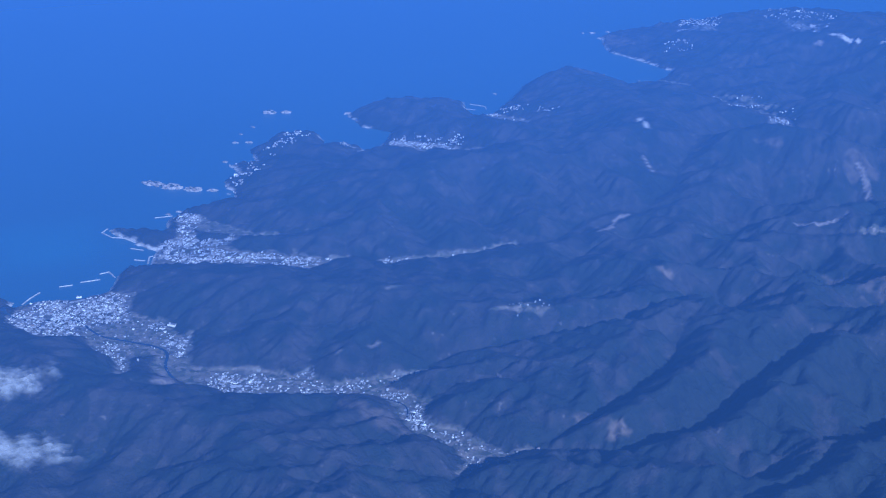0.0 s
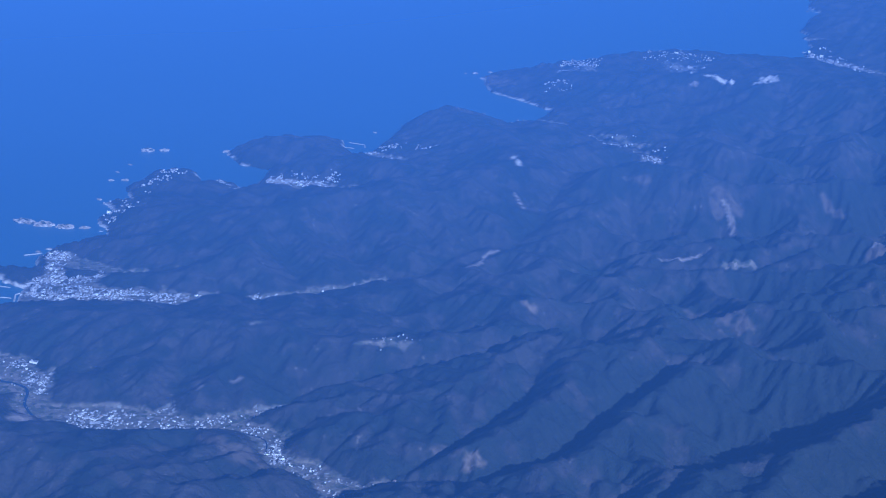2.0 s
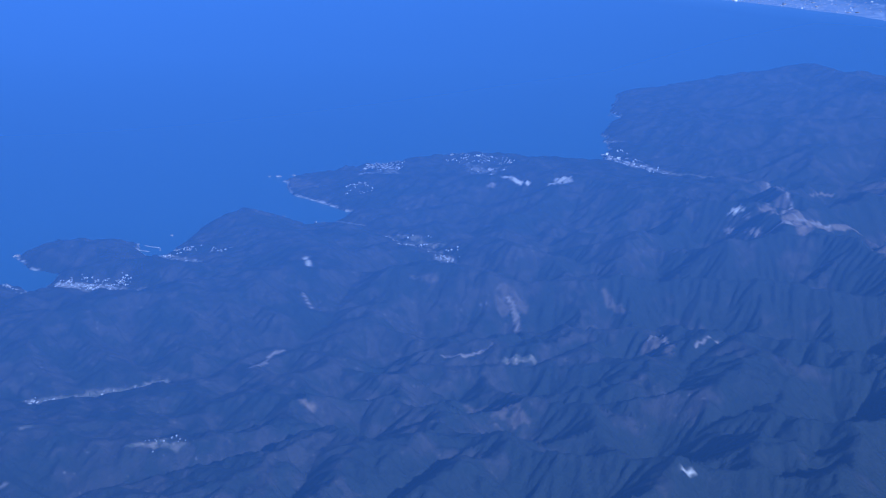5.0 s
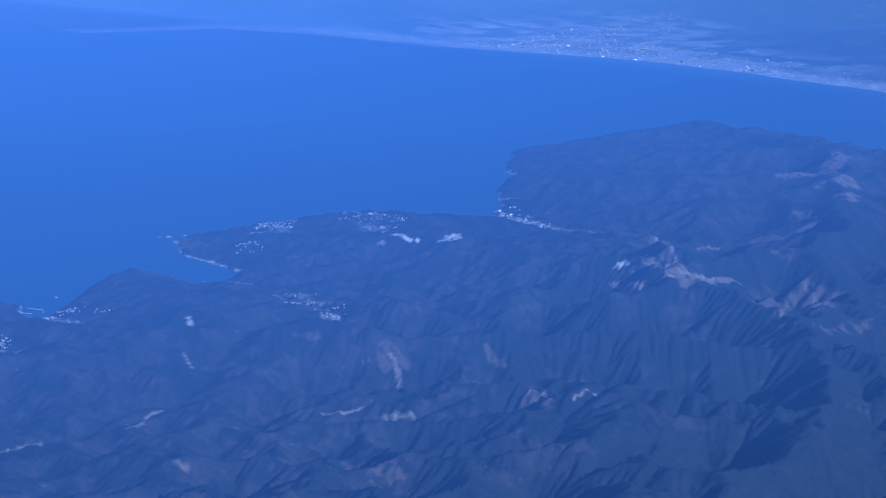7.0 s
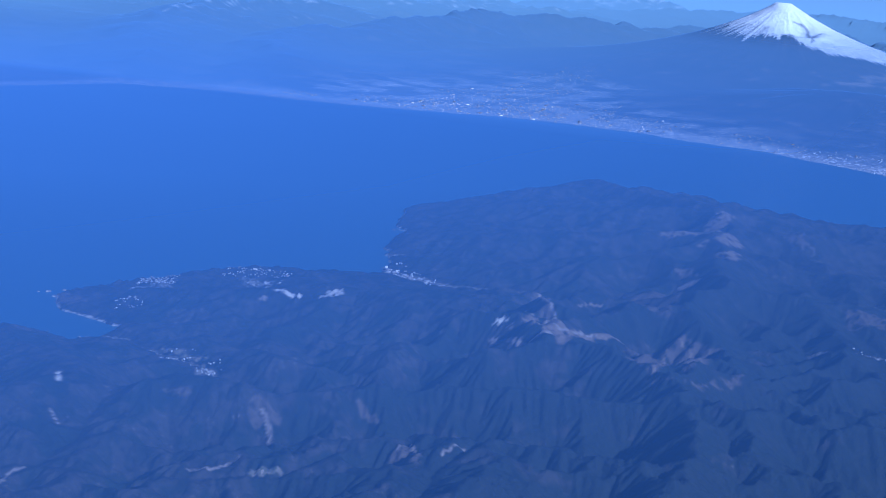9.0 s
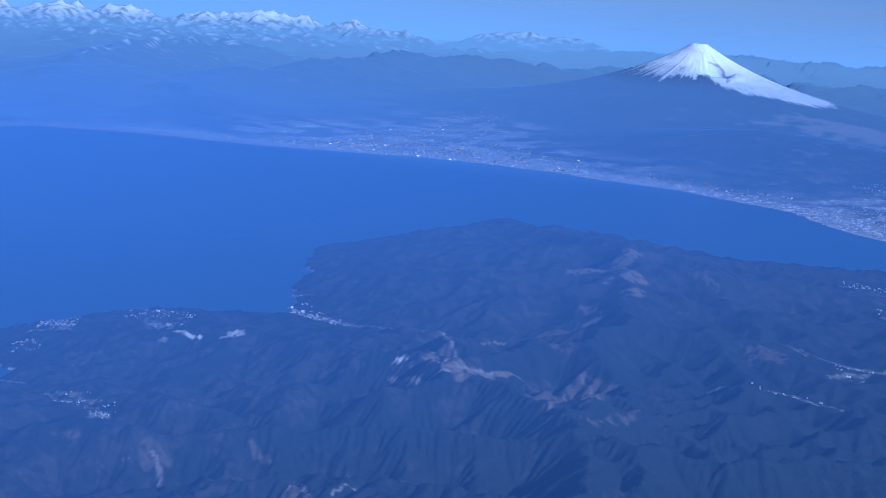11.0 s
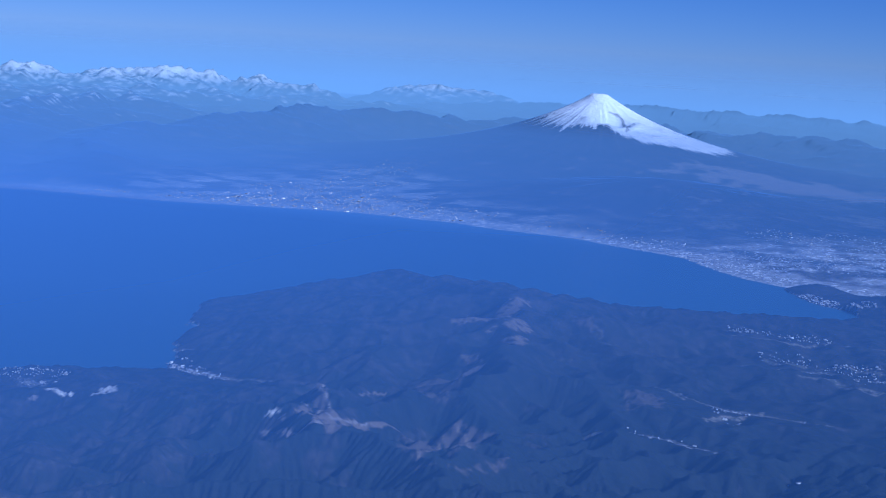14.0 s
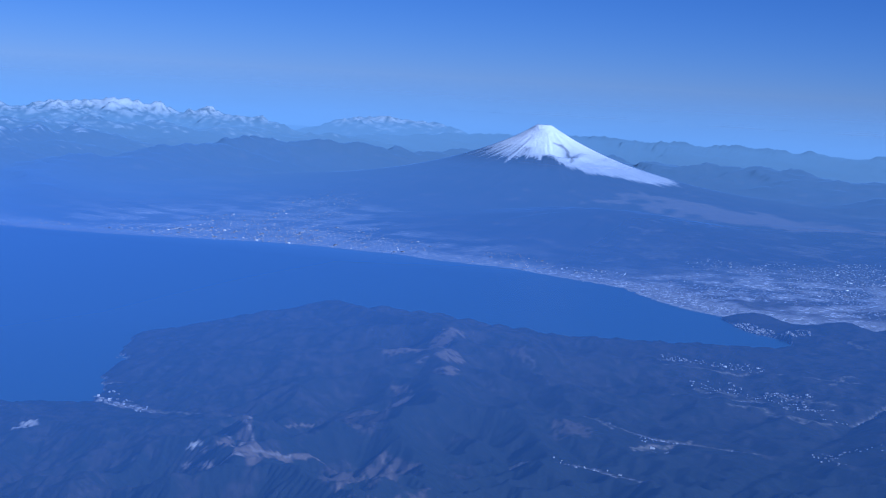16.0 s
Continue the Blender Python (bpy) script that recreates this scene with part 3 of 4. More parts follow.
# Distance haze put into the sheet's colour: blue near, paler far off.
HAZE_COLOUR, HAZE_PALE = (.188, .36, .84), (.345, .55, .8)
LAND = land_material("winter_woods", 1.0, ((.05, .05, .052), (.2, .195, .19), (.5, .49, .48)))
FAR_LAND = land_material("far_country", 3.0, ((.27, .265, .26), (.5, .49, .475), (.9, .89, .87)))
WATER, HAZE_SHEET = water_material(), haze_material()


# ---------------------------------------------------------------- sheets
def sheet(name, x, y, z, material, covers, keep=None):
    """One mesh over a grid of places (arrays ny by nx, km), with its covers as attributes."""
    ny, nx = x.shape
    idx = np.arange(nx * ny).reshape(ny, nx)
    quads = np.stack([idx[:-1, :-1], idx[:-1, 1:], idx[1:, 1:], idx[1:, :-1]], -1).reshape(-1, 4)
    co = np.stack([K * x, K * y, K * (z - drop(x, y))], -1).reshape(-1, 3)
    if keep is not None:
        k = keep.ravel()
        quads = quads[k[quads].any(1)]
        used = np.zeros(len(co), bool)
        used[quads.ravel()] = True
        to = np.cumsum(used) - 1
        co, quads = co[used], to[quads]
    else:
        used = np.ones(len(co), bool)
    me = bpy.data.meshes.new(name)
    me.vertices.add(len(co))
    me.vertices.foreach_set("co", co.astype(np.float32).ravel())
    me.loops.add(quads.size)
    me.loops.foreach_set("vertex_index", quads.astype(np.int32).ravel())
    me.polygons.add(len(quads))
    me.polygons.foreach_set("loop_start", np.arange(0, quads.size, 4, dtype=np.int32))
    me.polygons.foreach_set("use_smooth", np.ones(len(quads), bool))
    me.update(calc_edges=True)
    for key, value in covers.items():
        me.attributes.new(key, "FLOAT", "POINT").data.foreach_set("value", np.clip(value, 0, 1).ravel()[used].astype(np.float32))
    me.materials.append(material)
    return new(name, me)


def steps(*runs):
    """Graded lines: (start, end, first step, last step)."""
    out = [runs[0][0]]
    for a, b, s, e in runs:
        while out[-1] < b - 1e-6:
            out.append(out[-1] + s + (e - s) * (out[-1] - a) / (b - a))
    return np.array(out)


PATCHES, STRIPS = [], []


def patch(cover, fray, *ring):
    """A cleared or open place inside a ring, its rim frayed by so many km."""
    PATCHES.append((cover, fray, list(ring)))


def strip(cover, wide, *line):
    """A long clearing, road or row of fields, with its half width in km."""
    STRIPS.append((cover, wide, list(line)))


patch("grass", 0.1, (-2.19, 20.39), (-2.63, 22.84), (-1.76, 20.73), (-1.81, 21.99), (-1.94, 23.74), (-1.69, 24.03), (-1.19, 20.98), (-1.28, 20.36), (-1.61, 20.7), (-1.77, 20.53), (-1.97, 20.39))
patch("grass", 0.1, (-1.16, 20.12), (-1.17, 21.11), (-1.04, 21.28), (-0.81, 20.99), (-0.9, 19.91))
patch("grass", 0.1, (-0.93, 19.53), (-0.74, 19.65), (-0.56, 20.17), (-0.53, 19.07))
patch("grass", 0.08, (-1.35, 19.79), (-1.23, 20.12), (-1.15, 19.93), (-1.25, 19.8))
patch("bare", 0.04, (-1.09, 17.78), (-0.92, 17.89), (-0.71, 17.88), (-0.76, 17.76), (-0.92, 17.72))
patch("grass", 0.1, (-1.26, 18.33), (-1.01, 18.38), (-0.8, 18.01), (-0.96, 18.01))
patch("scrub", 0.2, (-1.62, 17.2), (-1.12, 17.17), (-0.6, 16.42), (-0.3, 14.92), (-0.75, 14.91))
patch("pale", 0.02, (-2.1, 12.78), (-2.08, 12.88), (-1.97, 12.91), (-1.89, 12.84), (-1.96, 12.79))
patch("bare", 0.03, (-1.91, 12.71), (-1.8, 12.78), (-1.77, 12.69))
strip("bare", 0.035, (-2.01, 12.56), (-1.71, 12.4), (-1.39, 12.17), (-1.24, 12.28), (-1.12, 12.35), (-1.21, 12.41))
patch("grass", 0.06, (-1.52, 13.14), (-1.22, 13.22), (-1.09, 13.54), (-0.97, 13.67), (-0.81, 12.62), (-0.85, 12.1), (-1.16, 12.36), (-1.27, 12.43))
strip("bare", 0.02, (-1.47, 13.1), (-1.2, 12.96), (-1.1, 13.37), (-1, 13.63))
strip("bare", 0.02, (-2.12, 13.89), (-1.68, 13.25), (-1.49, 13.5), (-1.84, 13.99), (-2.73, 16.14))
patch("grass", 0.06, (-1.74, 12.92), (-1.72, 13.17), (-1.6, 13.17), (-1.38, 12.77), (-1.43, 12.54))
patch("scrub", 0.06, (-2.77, 15.88), (-2.85, 16.45), (-1.93, 14.46), (-1.5, 13.48), (-1.66, 13.3), (-2.05, 14.01))
strip("grass", 0.02, (-1.87, 15.51), (-1.96, 16.32), (-1.81, 16.39))
strip("grass", 0.03, (-0.97, 13.67), (-0.8, 13.89), (-0.66, 13.98))
patch("scrub", 0.1, (-0.6, 13.78), (-0.38, 14.25), (-0.03, 14.5), (0.3, 14.4), (0.56, 14.33), (0.86, 13.42), (0.84, 12.6), (0.9, 12.52), (0.88, 11.9), (0.86, 11.61), (0.48, 12.41), (0.54, 11.47), (0.38, 11.63), (0.16, 11.77))
strip("grass", 0.02, (-0.06, 14.46), (0.21, 14.22), (0.79, 12.51))
strip("grass", 0.02, (0.49, 11.53), (0.34, 12.29), (-0.15, 14.27))
patch("scrub", 0.1, (0.43, 11.42), (0.79, 11.28), (1.06, 11.78), (1.25, 12.09), (1.5, 12.84), (1.63, 12.89), (1.34, 12.03), (1, 11.53), (0.63, 11.19))
patch("urban", 0.06, (-6.98, 14.17), (-6.94, 14.34), (-6.74, 14.27), (-6.25, 14.37), (-6.17, 13.99), (-6, 13.24), (-6.78, 14.1))
strip("pale", 0.035, (-5.54, 13.03), (-5.32, 12.98), (-5.14, 12.98))
patch("pale", 0.03, (-4.82, 12.95), (-4.86, 13.28), (-4.66, 13.34), (-4.55, 13.22), (-4.72, 12.97))
patch("bare", 0.03, (-5.67, 12.74), (-5.57, 12.86), (-5.49, 12.76), (-5.62, 12.68))
patch("urban", 0.2, (-7.65, 12.36), (-7.89, 13.53), (-7.64, 13.54), (-7.26, 12.5))
patch("scrub", 0.1, (-8.73, 12.05), (-8.11, 11.92), (-7.72, 11.74), (-8.13, 11.45))
patch("scrub", 0.08, (-2.93, 8.31), (-2.87, 8.4), (-2.74, 8.36), (-2.59, 8.35), (-2.56, 8.24), (-2.69, 8.22), (-2.7, 8.08), (-2.83, 8.1))
strip("bare", 0.02, (-2.78, 8.29), (-2.69, 8.22), (-2.62, 8.13), (-2.49, 7.96))
patch("scrub", 0.08, (-2.08, 8.91), (-1.97, 8.96), (-1.81, 8.92), (-1.67, 8.84), (-1.9, 8.83))
patch("scrub", 0.08, (-1.08, 7.88), (-1, 8.02), (-0.98, 8.19), (-0.7, 7.81), (-0.62, 7.62), (-0.82, 7.81), (-0.92, 7.8))
strip("bare", 0.014, (-1.01, 7.98), (-0.99, 8.19), (-0.72, 7.84))
strip("bare", 0.014, (-0.53, 7.94), (-0.4, 8.19), (-0.27, 8.13))
patch("pale", 0.004, (0.61, 4.88), (0.66, 4.98), (0.71, 5), (0.65, 4.89))
patch("pale", 0.02, (-5.31, 7.98), (-5.26, 8.03), (-4.77, 7.44), (-4.86, 7.44))
strip("bare", 0.012, (-4.58, 7.01), (-4.39, 6.91))
strip("bare", 0.022, (-3.98, 5.43), (-4.09, 5.9), (-4.07, 6.05))
strip("field", 0.04, (-5.53, 10.31), (-5.18, 10.23), (-4.89, 10.09), (-4.74, 10.1))
patch("urban", 0.06, (-4.56, 9.64), (-4.54, 9.82), (-3.52, 8.2), (-3.74, 8.38))
patch("scrub", 0.1, (-3.85, 7.9), (-3.65, 8), (-3.49, 8.04), (-3.55, 7.95), (-3.75, 7.87))
patch("scrub", 0.1, (-2, 6.08), (-1.74, 6.14), (-1.16, 5.81), (-1.39, 5.61))
patch("grass", 0.05, (-2.96, 4.78), (-2.86, 4.86), (-2.8, 4.9), (-2.81, 4.75))
strip("bare", 0.014, (-2.61, 6.66), (-2.42, 6.78), (-2.29, 7.09))
strip("field", 0.03, (-2.07, 6.93), (-1.84, 7.07))
patch("bare", 0.03, (-4.71, 0.66), (-5.11, 1.08), (-4.93, 1.03), (-4.34, 0.68), (-4.65, 0.75))
patch("grass", 0.05, (-1.68, 2.29), (-1.72, 2.37), (-1.66, 2.42), (-1.56, 2.41), (-1.62, 2.31))
patch("scrub", 0.06, (-2.03, 2.31), (-1.98, 2.47), (-1.82, 2.49), (-1.74, 2.34), (-1.98, 2.33))
patch("bare", 0.02, (-3.96, 2.24), (-3.91, 2.32), (-3.86, 2.3), (-3.9, 2.24))
patch("bare", 0.02, (-4.12, 2.01), (-4.14, 2.09), (-4.03, 2.03), (-4.03, 1.97))
patch("field", 0.06, (-3.36, 3.31), (-3.27, 3.46), (-3.09, 3.52), (-3.13, 3.43), (-3.28, 3.33))
strip("field", 0.02, (-4.34, 2.88), (-4.29, 2.96))
strip("field", 0.02, (-3.38, 3.3), (-3.46, 3.18))
patch("scrub", 0.08, (-3.56, 1.52), (-3.37, 1.57), (-3.11, 1.65), (-2.89, 1.53), (-3.04, 1.34))
strip("field", 0.045, (2.42, 23.35), (2.97, 23.58), (3.44, 24.18), (3.81, 24.81))
strip("field", 0.04, (3.09, 22.46), (3.47, 22.23), (3.86, 22.27))
strip("field", 0.06, (3.92, 20.82), (4.46, 21), (4.87, 20.41), (5.15, 20.39), (5.51, 20.42))
strip("field", 0.05, (3.66, 22.29), (4.51, 22.8), (5.51, 22.32))
strip("field", 0.04, (4.57, 20.84), (5.07, 20.17), (5.59, 20.77))
strip("field", 0.03, (3.31, 17.82), (3.46, 17.92), (3.63, 18.19))
strip("field", 0.03, (0.49, 21.47), (0.78, 21.55))
strip("field", 0.03, (2.1, 18.64), (2.45, 17.98))
strip("field", 0.05, (5.42, 24.01), (5.57, 25.71), (5.72, 25.72))
strip("field", 0.05, (5.51, 30.12), (5.89, 29.06))
strip("field", 0.04, (2.94, 17.18), (3.19, 17.75), (3.39, 17.84))
patch("scrub", 0.3, (1.61, 17.37), (2.06, 17.7), (2.33, 17.24), (1.79, 17))
patch("scrub", 0.3, (-0.42, 21.88), (0.08, 22), (0.4, 21.6), (-0.28, 21.77))


def patches(x, y):
    out = {key: np.zeros_like(x) for key in ("field", "urban", "scrub", "grass", "bare", "pale")}
    rag, fray = fbm(x, y, .16, 4, 131), fbm(x, y, .45, 4, 132)
    thin = smooth(.42, .12, rag)
    for key, r, ring in PATCHES:
        w = window(x, y, ring, .5)
        d = shore(x[w], y[w], ring, .02, 133) + r * (.9 * rag[w] + .5 * fray[w])
        out[key][w] = np.maximum(out[key][w], smooth(-.012, .02, d) * thin[w])
    for key, wide, line in STRIPS:
        w = window(x, y, line, .4)
        (d,) = near_line(x[w] + .03 * rag[w], y[w] + .03 * fray[w], line)
        out[key][w] = np.maximum(out[key][w], smooth(1.25, .75, d / wide + .45 * rag[w]))
    return out


HARBOUR = [(-6.55, .9, .24, .95), (-6.48, 1.19, .24, 1), (-6.45, 1.53, .2, 1), (-6.22, 1.01, .16, .8), (-6.2, 1.42, .2, .9), (-6.44, 1.8, .12, .6), (-5.72, 1.55, .07, .8), (-5.35, 1.48, .14, .85),
           (-5.16, 1.42, .12, .8), (-5.67, .99, .12, .5), (-5.38, .92, .14, .7), (-6.75, .82, .12, .9), (-6.78, 1.2, .14, .9)]
RIVERSIDE = [(-4.57, 1.25, .13, .5), (-4.4, 1.28, .13, .8), (-4.31, 1.46, .1, .4), (-4.17, 1.79, .09, .8), (-3.94, 1.62, .12, .4), (-4.12, 1.53, .1, .4), (-3.81, 1.76, .08, .5), (-3.75, 1.9, .08, .6),
             (-3.38, 1.95, .1, .4), (-3.06, 1.85, .13, .8), (-2.96, 1.76, .1, .8), (-3.62, 2.26, .08, .8), (-3.52, 2.4, .08, .7), (-2.68, 1.7, .1, .5), (-2.58, 1.84, .08, .5), (-2.37, 1.86, .09, .7),
             (-2.23, 1.88, .07, .7), (-2.3, 1.58, .08, .5), (-2.03, 1.97, .06, .5), (-4.53, 1.49, .1, .4)]
FISHING = [(-6.85, 2.6, .13, .95), (-6.96, 2.93, .16, 1), (-6.63, 2.64, .13, .95), (-6.58, 2.84, .17, .95), (-7.45, 3.3, .12, .9), (-7.36, 3.36, .1, .8), (-6.37, 2.94, .13, .8), (-6.2, 3.05, .14, .7),
           (-6.19, 3.2, .1, .7), (-5.97, 3.21, .13, .65), (-5.8, 3.33, .13, .7), (-6.69, 3.25, .1, .7), (-6.78, 3.08, .1, .9), (-7.24, 3.12, .1, .9), (-7.05, 2.76, .1, .9), (-5.68, 3.55, .08, .5)]
NARROW = [(-5.25, 3.81, .07, .7), (-5.15, 3.97, .07, .7), (-4.86, 4.42, .06, .5), (-4.72, 4.7, .06, .5), (-4.6, 4.88, .05, .4), (-3.34, 3.34, .1, .2), (-3.2, 3.5, .12, .2)]

xs = steps((-9.7, -9.0, .12, .035), (-9.0, 2.5, .026, .026), (2.5, 8.8, .032, .06))
ys = steps((-2.5, 0.0, .08, .028), (0.0, 12.0, .026, .027), (12.0, 32.6, .03, .07))
x, y = np.meshgrid(xs, ys)
z = peninsula_height(x, y)
land, flat = cubic(LAND_MAP, x, y), cubic(FLOOR * 1.0, x, y)
covers = patches(x, y)
low = smooth(.5, .64, flat)
streets, blocks = np.zeros_like(x), .5 * fbm(x, y, .2, 3, 141)
for cx, cy, reach, share in HARBOUR + RIVERSIDE + FISHING + NARROW:
    w = window(x, y, [(cx, cy)], 1.6 * reach)
    streets[w] = np.maximum(streets[w], share * smooth(1.25, .75, np.hypot(x[w] - cx, y[w] - cy) / reach + blocks[w]))
covers["urban"] = np.maximum(covers["urban"], low * np.where(y < 5, np.clip(1.1 * streets, 0, 1), smooth(-.12, .16, fbm(x, y, .5, 3, 141) + .1)))
covers["field"] = np.maximum(covers["field"], low)
covers["sand"] = smooth(.04, .015, land) * smooth(.3, .05, fbm(x, y, .3, 3, 143)) * (land > 0)
covers["snow"] = np.zeros_like(x)
covers["sand"] = np.maximum(covers["sand"], covers.pop("pale"))
covers["cedar"] = .85 * smooth(-.05, .2, fbm(x, y, .7, 5, 147, .6) + .75 * smooth(-4, 1.5, x) - .16) * smooth(24, 14, y) * (1 - covers["scrub"])
peninsula = tagged(sheet("ground_peninsula", x, y, z, LAND, covers, z > -.019),
                   "wooded winter mountains with bare patches falling to the sea", "ground", kind="structure")

far_xs = xs = steps((-130, -68, 3, .8), (-68, -44, .2, .2), (-44, -32, .3, .25), (-32, -17.5, .18, .17), (-17.5, -5.5, .056, .056), (-5.5, 9, .15, .15), (9, 40, .3, 3))
far_ys = ys = steps((31.4, 46, .1, .16), (46, 60, .16, .16), (60, 71.5, .056, .056), (71.5, 82, .2, .22), (82, 109, .22, .22), (109, 120, .35, .35), (120, 145, .5, .8), (145, 235, 1.5, 4))
x, y = np.meshgrid(xs, ys)
z, land = mainland_height(x, y)
far_z = z
r = np.hypot(x - FUJI[0], y - FUJI[1])
a = np.arctan2(y - FUJI[1], x - FUJI[0])
streak = .4 * lattice(np.cos(a) * 17, np.sin(a) * 17, 161) + .55 * lattice(np.cos(a) * 45, np.sin(a) * 45, 162) + .35 * lattice(np.cos(a) * 95 + .3 * r, np.sin(a) * 95, 166)
reach = np.interp(np.degrees(a), [-180, -131, -114, -100, -91, -78, -72, -65, -57, -50, -40, -29, -22, -10, 10, 40, 90, 180], [2.6, 3.3, 3.5, 3.9, 3.3, 3.6, 3.1, 3.8, 4.5, 5.2, 5.4, 6.1, 6.7, 6.8, 6.5, 5.5, 4, 2.6])
left_side = smooth(-.2, -.75, np.cos(a + radians(35)) - .9 * (np.cos(a) < .25))
reach = reach + (1.1 + .9 * left_side) * streak
ribs = smooth(.06, .2, np.abs(lattice(np.cos(a) * 24 + .05 * r, np.sin(a) * 24, 164)) + .5 * smooth(2.6, 1.2, r) + .3 * smooth(-.2, .3, np.cos(a)))
(wall,) = near_line(x + .12 * mott_fine(x, y), y + .12 * mott_fine(y, x), [(FUJI[0] + u, FUJI[1] + v) for u, v in ((.9, -1.5), (1.35, -1.43), (1.6, -1.65), (1.9, -2.2), (2.1, -2.8), (2.2, -3.2))])
scar = .6 * smooth(.1, .03, wall + .08 * mott_fine(x, y)) + .35 * smooth(.25, .5, lattice(np.cos(a) * 30, np.sin(a) * 30 + .4 * r, 172)) * smooth(4.2, 5.5, r)
snow = smooth(-.12, .12, reach - r) * (r < 14) * (.45 + .55 * ribs) * (1 - np.clip(scar, 0, 1))
alps = smooth(1.75, 2.25, z + 1.6 * fbm(x, y, .6, 3, 163, .8) - .2 * smooth(.35, .6, ridged(x, y, 2.4, 3, 170))) * (r > 16) * (x < -35)
plain = smooth(.1, .04, z - .008 * np.clip(land, 0, 9)) * (land > .04) * smooth(14, 8, land)
fuji_town = smooth(9.0, 3.0, np.hypot((x + 15.5) * .62, y - 42.5)) + .8 * smooth(6, 2, np.hypot(x + 16.5, (y - 52) * .6)) + smooth(1.6, .5, land) * (y < 45) + smooth(8, 3, np.hypot(x - 4, y - 37))
mott = fbm(x, y, 1.4, 4, 165)
urban = np.maximum(plain, .7 * smooth(.32, .16, z)) * np.clip(fuji_town, 0, 1) * np.maximum(smooth(-.15, .25, mott), .9 * smooth(2.2, .9, land))
field = np.maximum(plain * .7, smooth(.5, .2, z) * smooth(.05, .3, fbm(x, y, 2.2, 4, 167)) * .6)
moor = smooth(1.0, .7, np.hypot((x - .5 + (y - 60) * .35) / 6.5, (y - 60.5) / 2.6) + .8 * mott) * (z < 1.3)
sand = smooth(.26, .1, land) * (land > 0)
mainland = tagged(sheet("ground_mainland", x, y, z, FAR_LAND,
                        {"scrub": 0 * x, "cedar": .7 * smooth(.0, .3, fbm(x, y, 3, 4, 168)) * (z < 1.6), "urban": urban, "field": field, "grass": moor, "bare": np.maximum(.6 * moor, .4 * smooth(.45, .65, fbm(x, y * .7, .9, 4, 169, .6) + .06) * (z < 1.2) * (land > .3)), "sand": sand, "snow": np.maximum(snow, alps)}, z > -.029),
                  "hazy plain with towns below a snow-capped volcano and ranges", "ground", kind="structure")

radius = np.concatenate([[0], np.geomspace(1.5, 262, 150)])
turn = np.linspace(0, 2 * np.pi, 301)
radius, turn = np.meshgrid(radius, turn)
x, y = MID[0] + radius * np.sin(turn), MID[1] + radius * np.cos(turn)
plume = smooth(1.0, .2, np.hypot((x + 7.9) / .9, (y - 2.0) / .8) + .6 * fbm(x, y, .8, 3, 171)) * .5
tagged(sheet("sea", x, y, 0 * x, WATER, {"shallow": plume}), "calm deep blue sea under morning haze", "sea", kind="structure")

# One thin tinted sheet stands in for haze: level over the near hills, close to the ground beyond the bay; more opaque
# with distance, less with height.
near_ys = steps((-255, -20, 24, 2), (-20, 31.3, 1.0, .3))
xs = np.concatenate([steps((-255, -131, 12, 4))[:-1], far_xs, steps((float(far_xs[-1]) + 3, 255, 4, 16))])
ys = np.concatenate([near_ys[near_ys < 31.3], far_ys, [243, 255]])
x, y = np.meshgrid(xs, ys)
first, left = int((near_ys < 31.3).sum()), int((xs < far_xs[0] - 1e-6).sum())
z = np.zeros_like(x)
z[first:first + len(far_ys), left:left + len(far_xs)] = np.maximum(far_z, 0)
crown = np.maximum(mean_round(z, 2), z)                                 # it rounds off the hollows
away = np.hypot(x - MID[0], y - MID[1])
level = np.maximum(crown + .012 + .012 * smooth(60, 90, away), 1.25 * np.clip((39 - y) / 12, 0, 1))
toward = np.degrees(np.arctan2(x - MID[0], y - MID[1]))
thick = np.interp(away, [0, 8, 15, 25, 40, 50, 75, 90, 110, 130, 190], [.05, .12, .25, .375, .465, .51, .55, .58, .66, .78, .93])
back = (.71 + .69 * smooth(4, -50, toward))                             # back-scattered light put into the opacity, more on the side away from the sun
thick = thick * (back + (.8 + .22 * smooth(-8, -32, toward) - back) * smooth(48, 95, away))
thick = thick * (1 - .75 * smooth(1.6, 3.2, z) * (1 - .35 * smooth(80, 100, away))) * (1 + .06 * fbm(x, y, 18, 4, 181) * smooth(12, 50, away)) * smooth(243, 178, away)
tagged(sheet("haze", x, y, level + 9.5 * smooth(165, 250, away), HAZE_SHEET, {"thickness": thick, "pale": smooth(28, 125, away)}),
       "thin blue sheet standing in for low haze over sea and land", "haze", kind="stuff")


# ---------------------------------------------------------------- towns
def painted(name, tones, rough=.8):
    """A tone for each house out of a few, by chance, with a little weathering."""
    m, nodes, links, out = shader(name)
    geo = nodes.new("ShaderNodeNewGeometry")
    pick = nodes.new("ShaderNodeValToRGB")
    pick.color_ramp.interpolation = "CONSTANT"
    while len(pick.color_ramp.elements) < len(tones):
        pick.color_ramp.elements.new(.5)
    for k, tone in enumerate(tones):
        pick.color_ramp.elements[k].position = k / len(tones)
        pick.color_ramp.elements[k].color = (*tone, 1)
    links.new(geo.outputs["Random Per Island"], pick.inputs[0])
    worn = noise_node(nodes, links, geo.outputs["Position"], 4.0)
    links.new(blend(nodes, links, times(nodes, links, worn, .3), pick.outputs["Color"], (.22, .21, .2)), out.inputs["Base Color"])
    out.inputs["Roughness"].default_value = rough
    return m


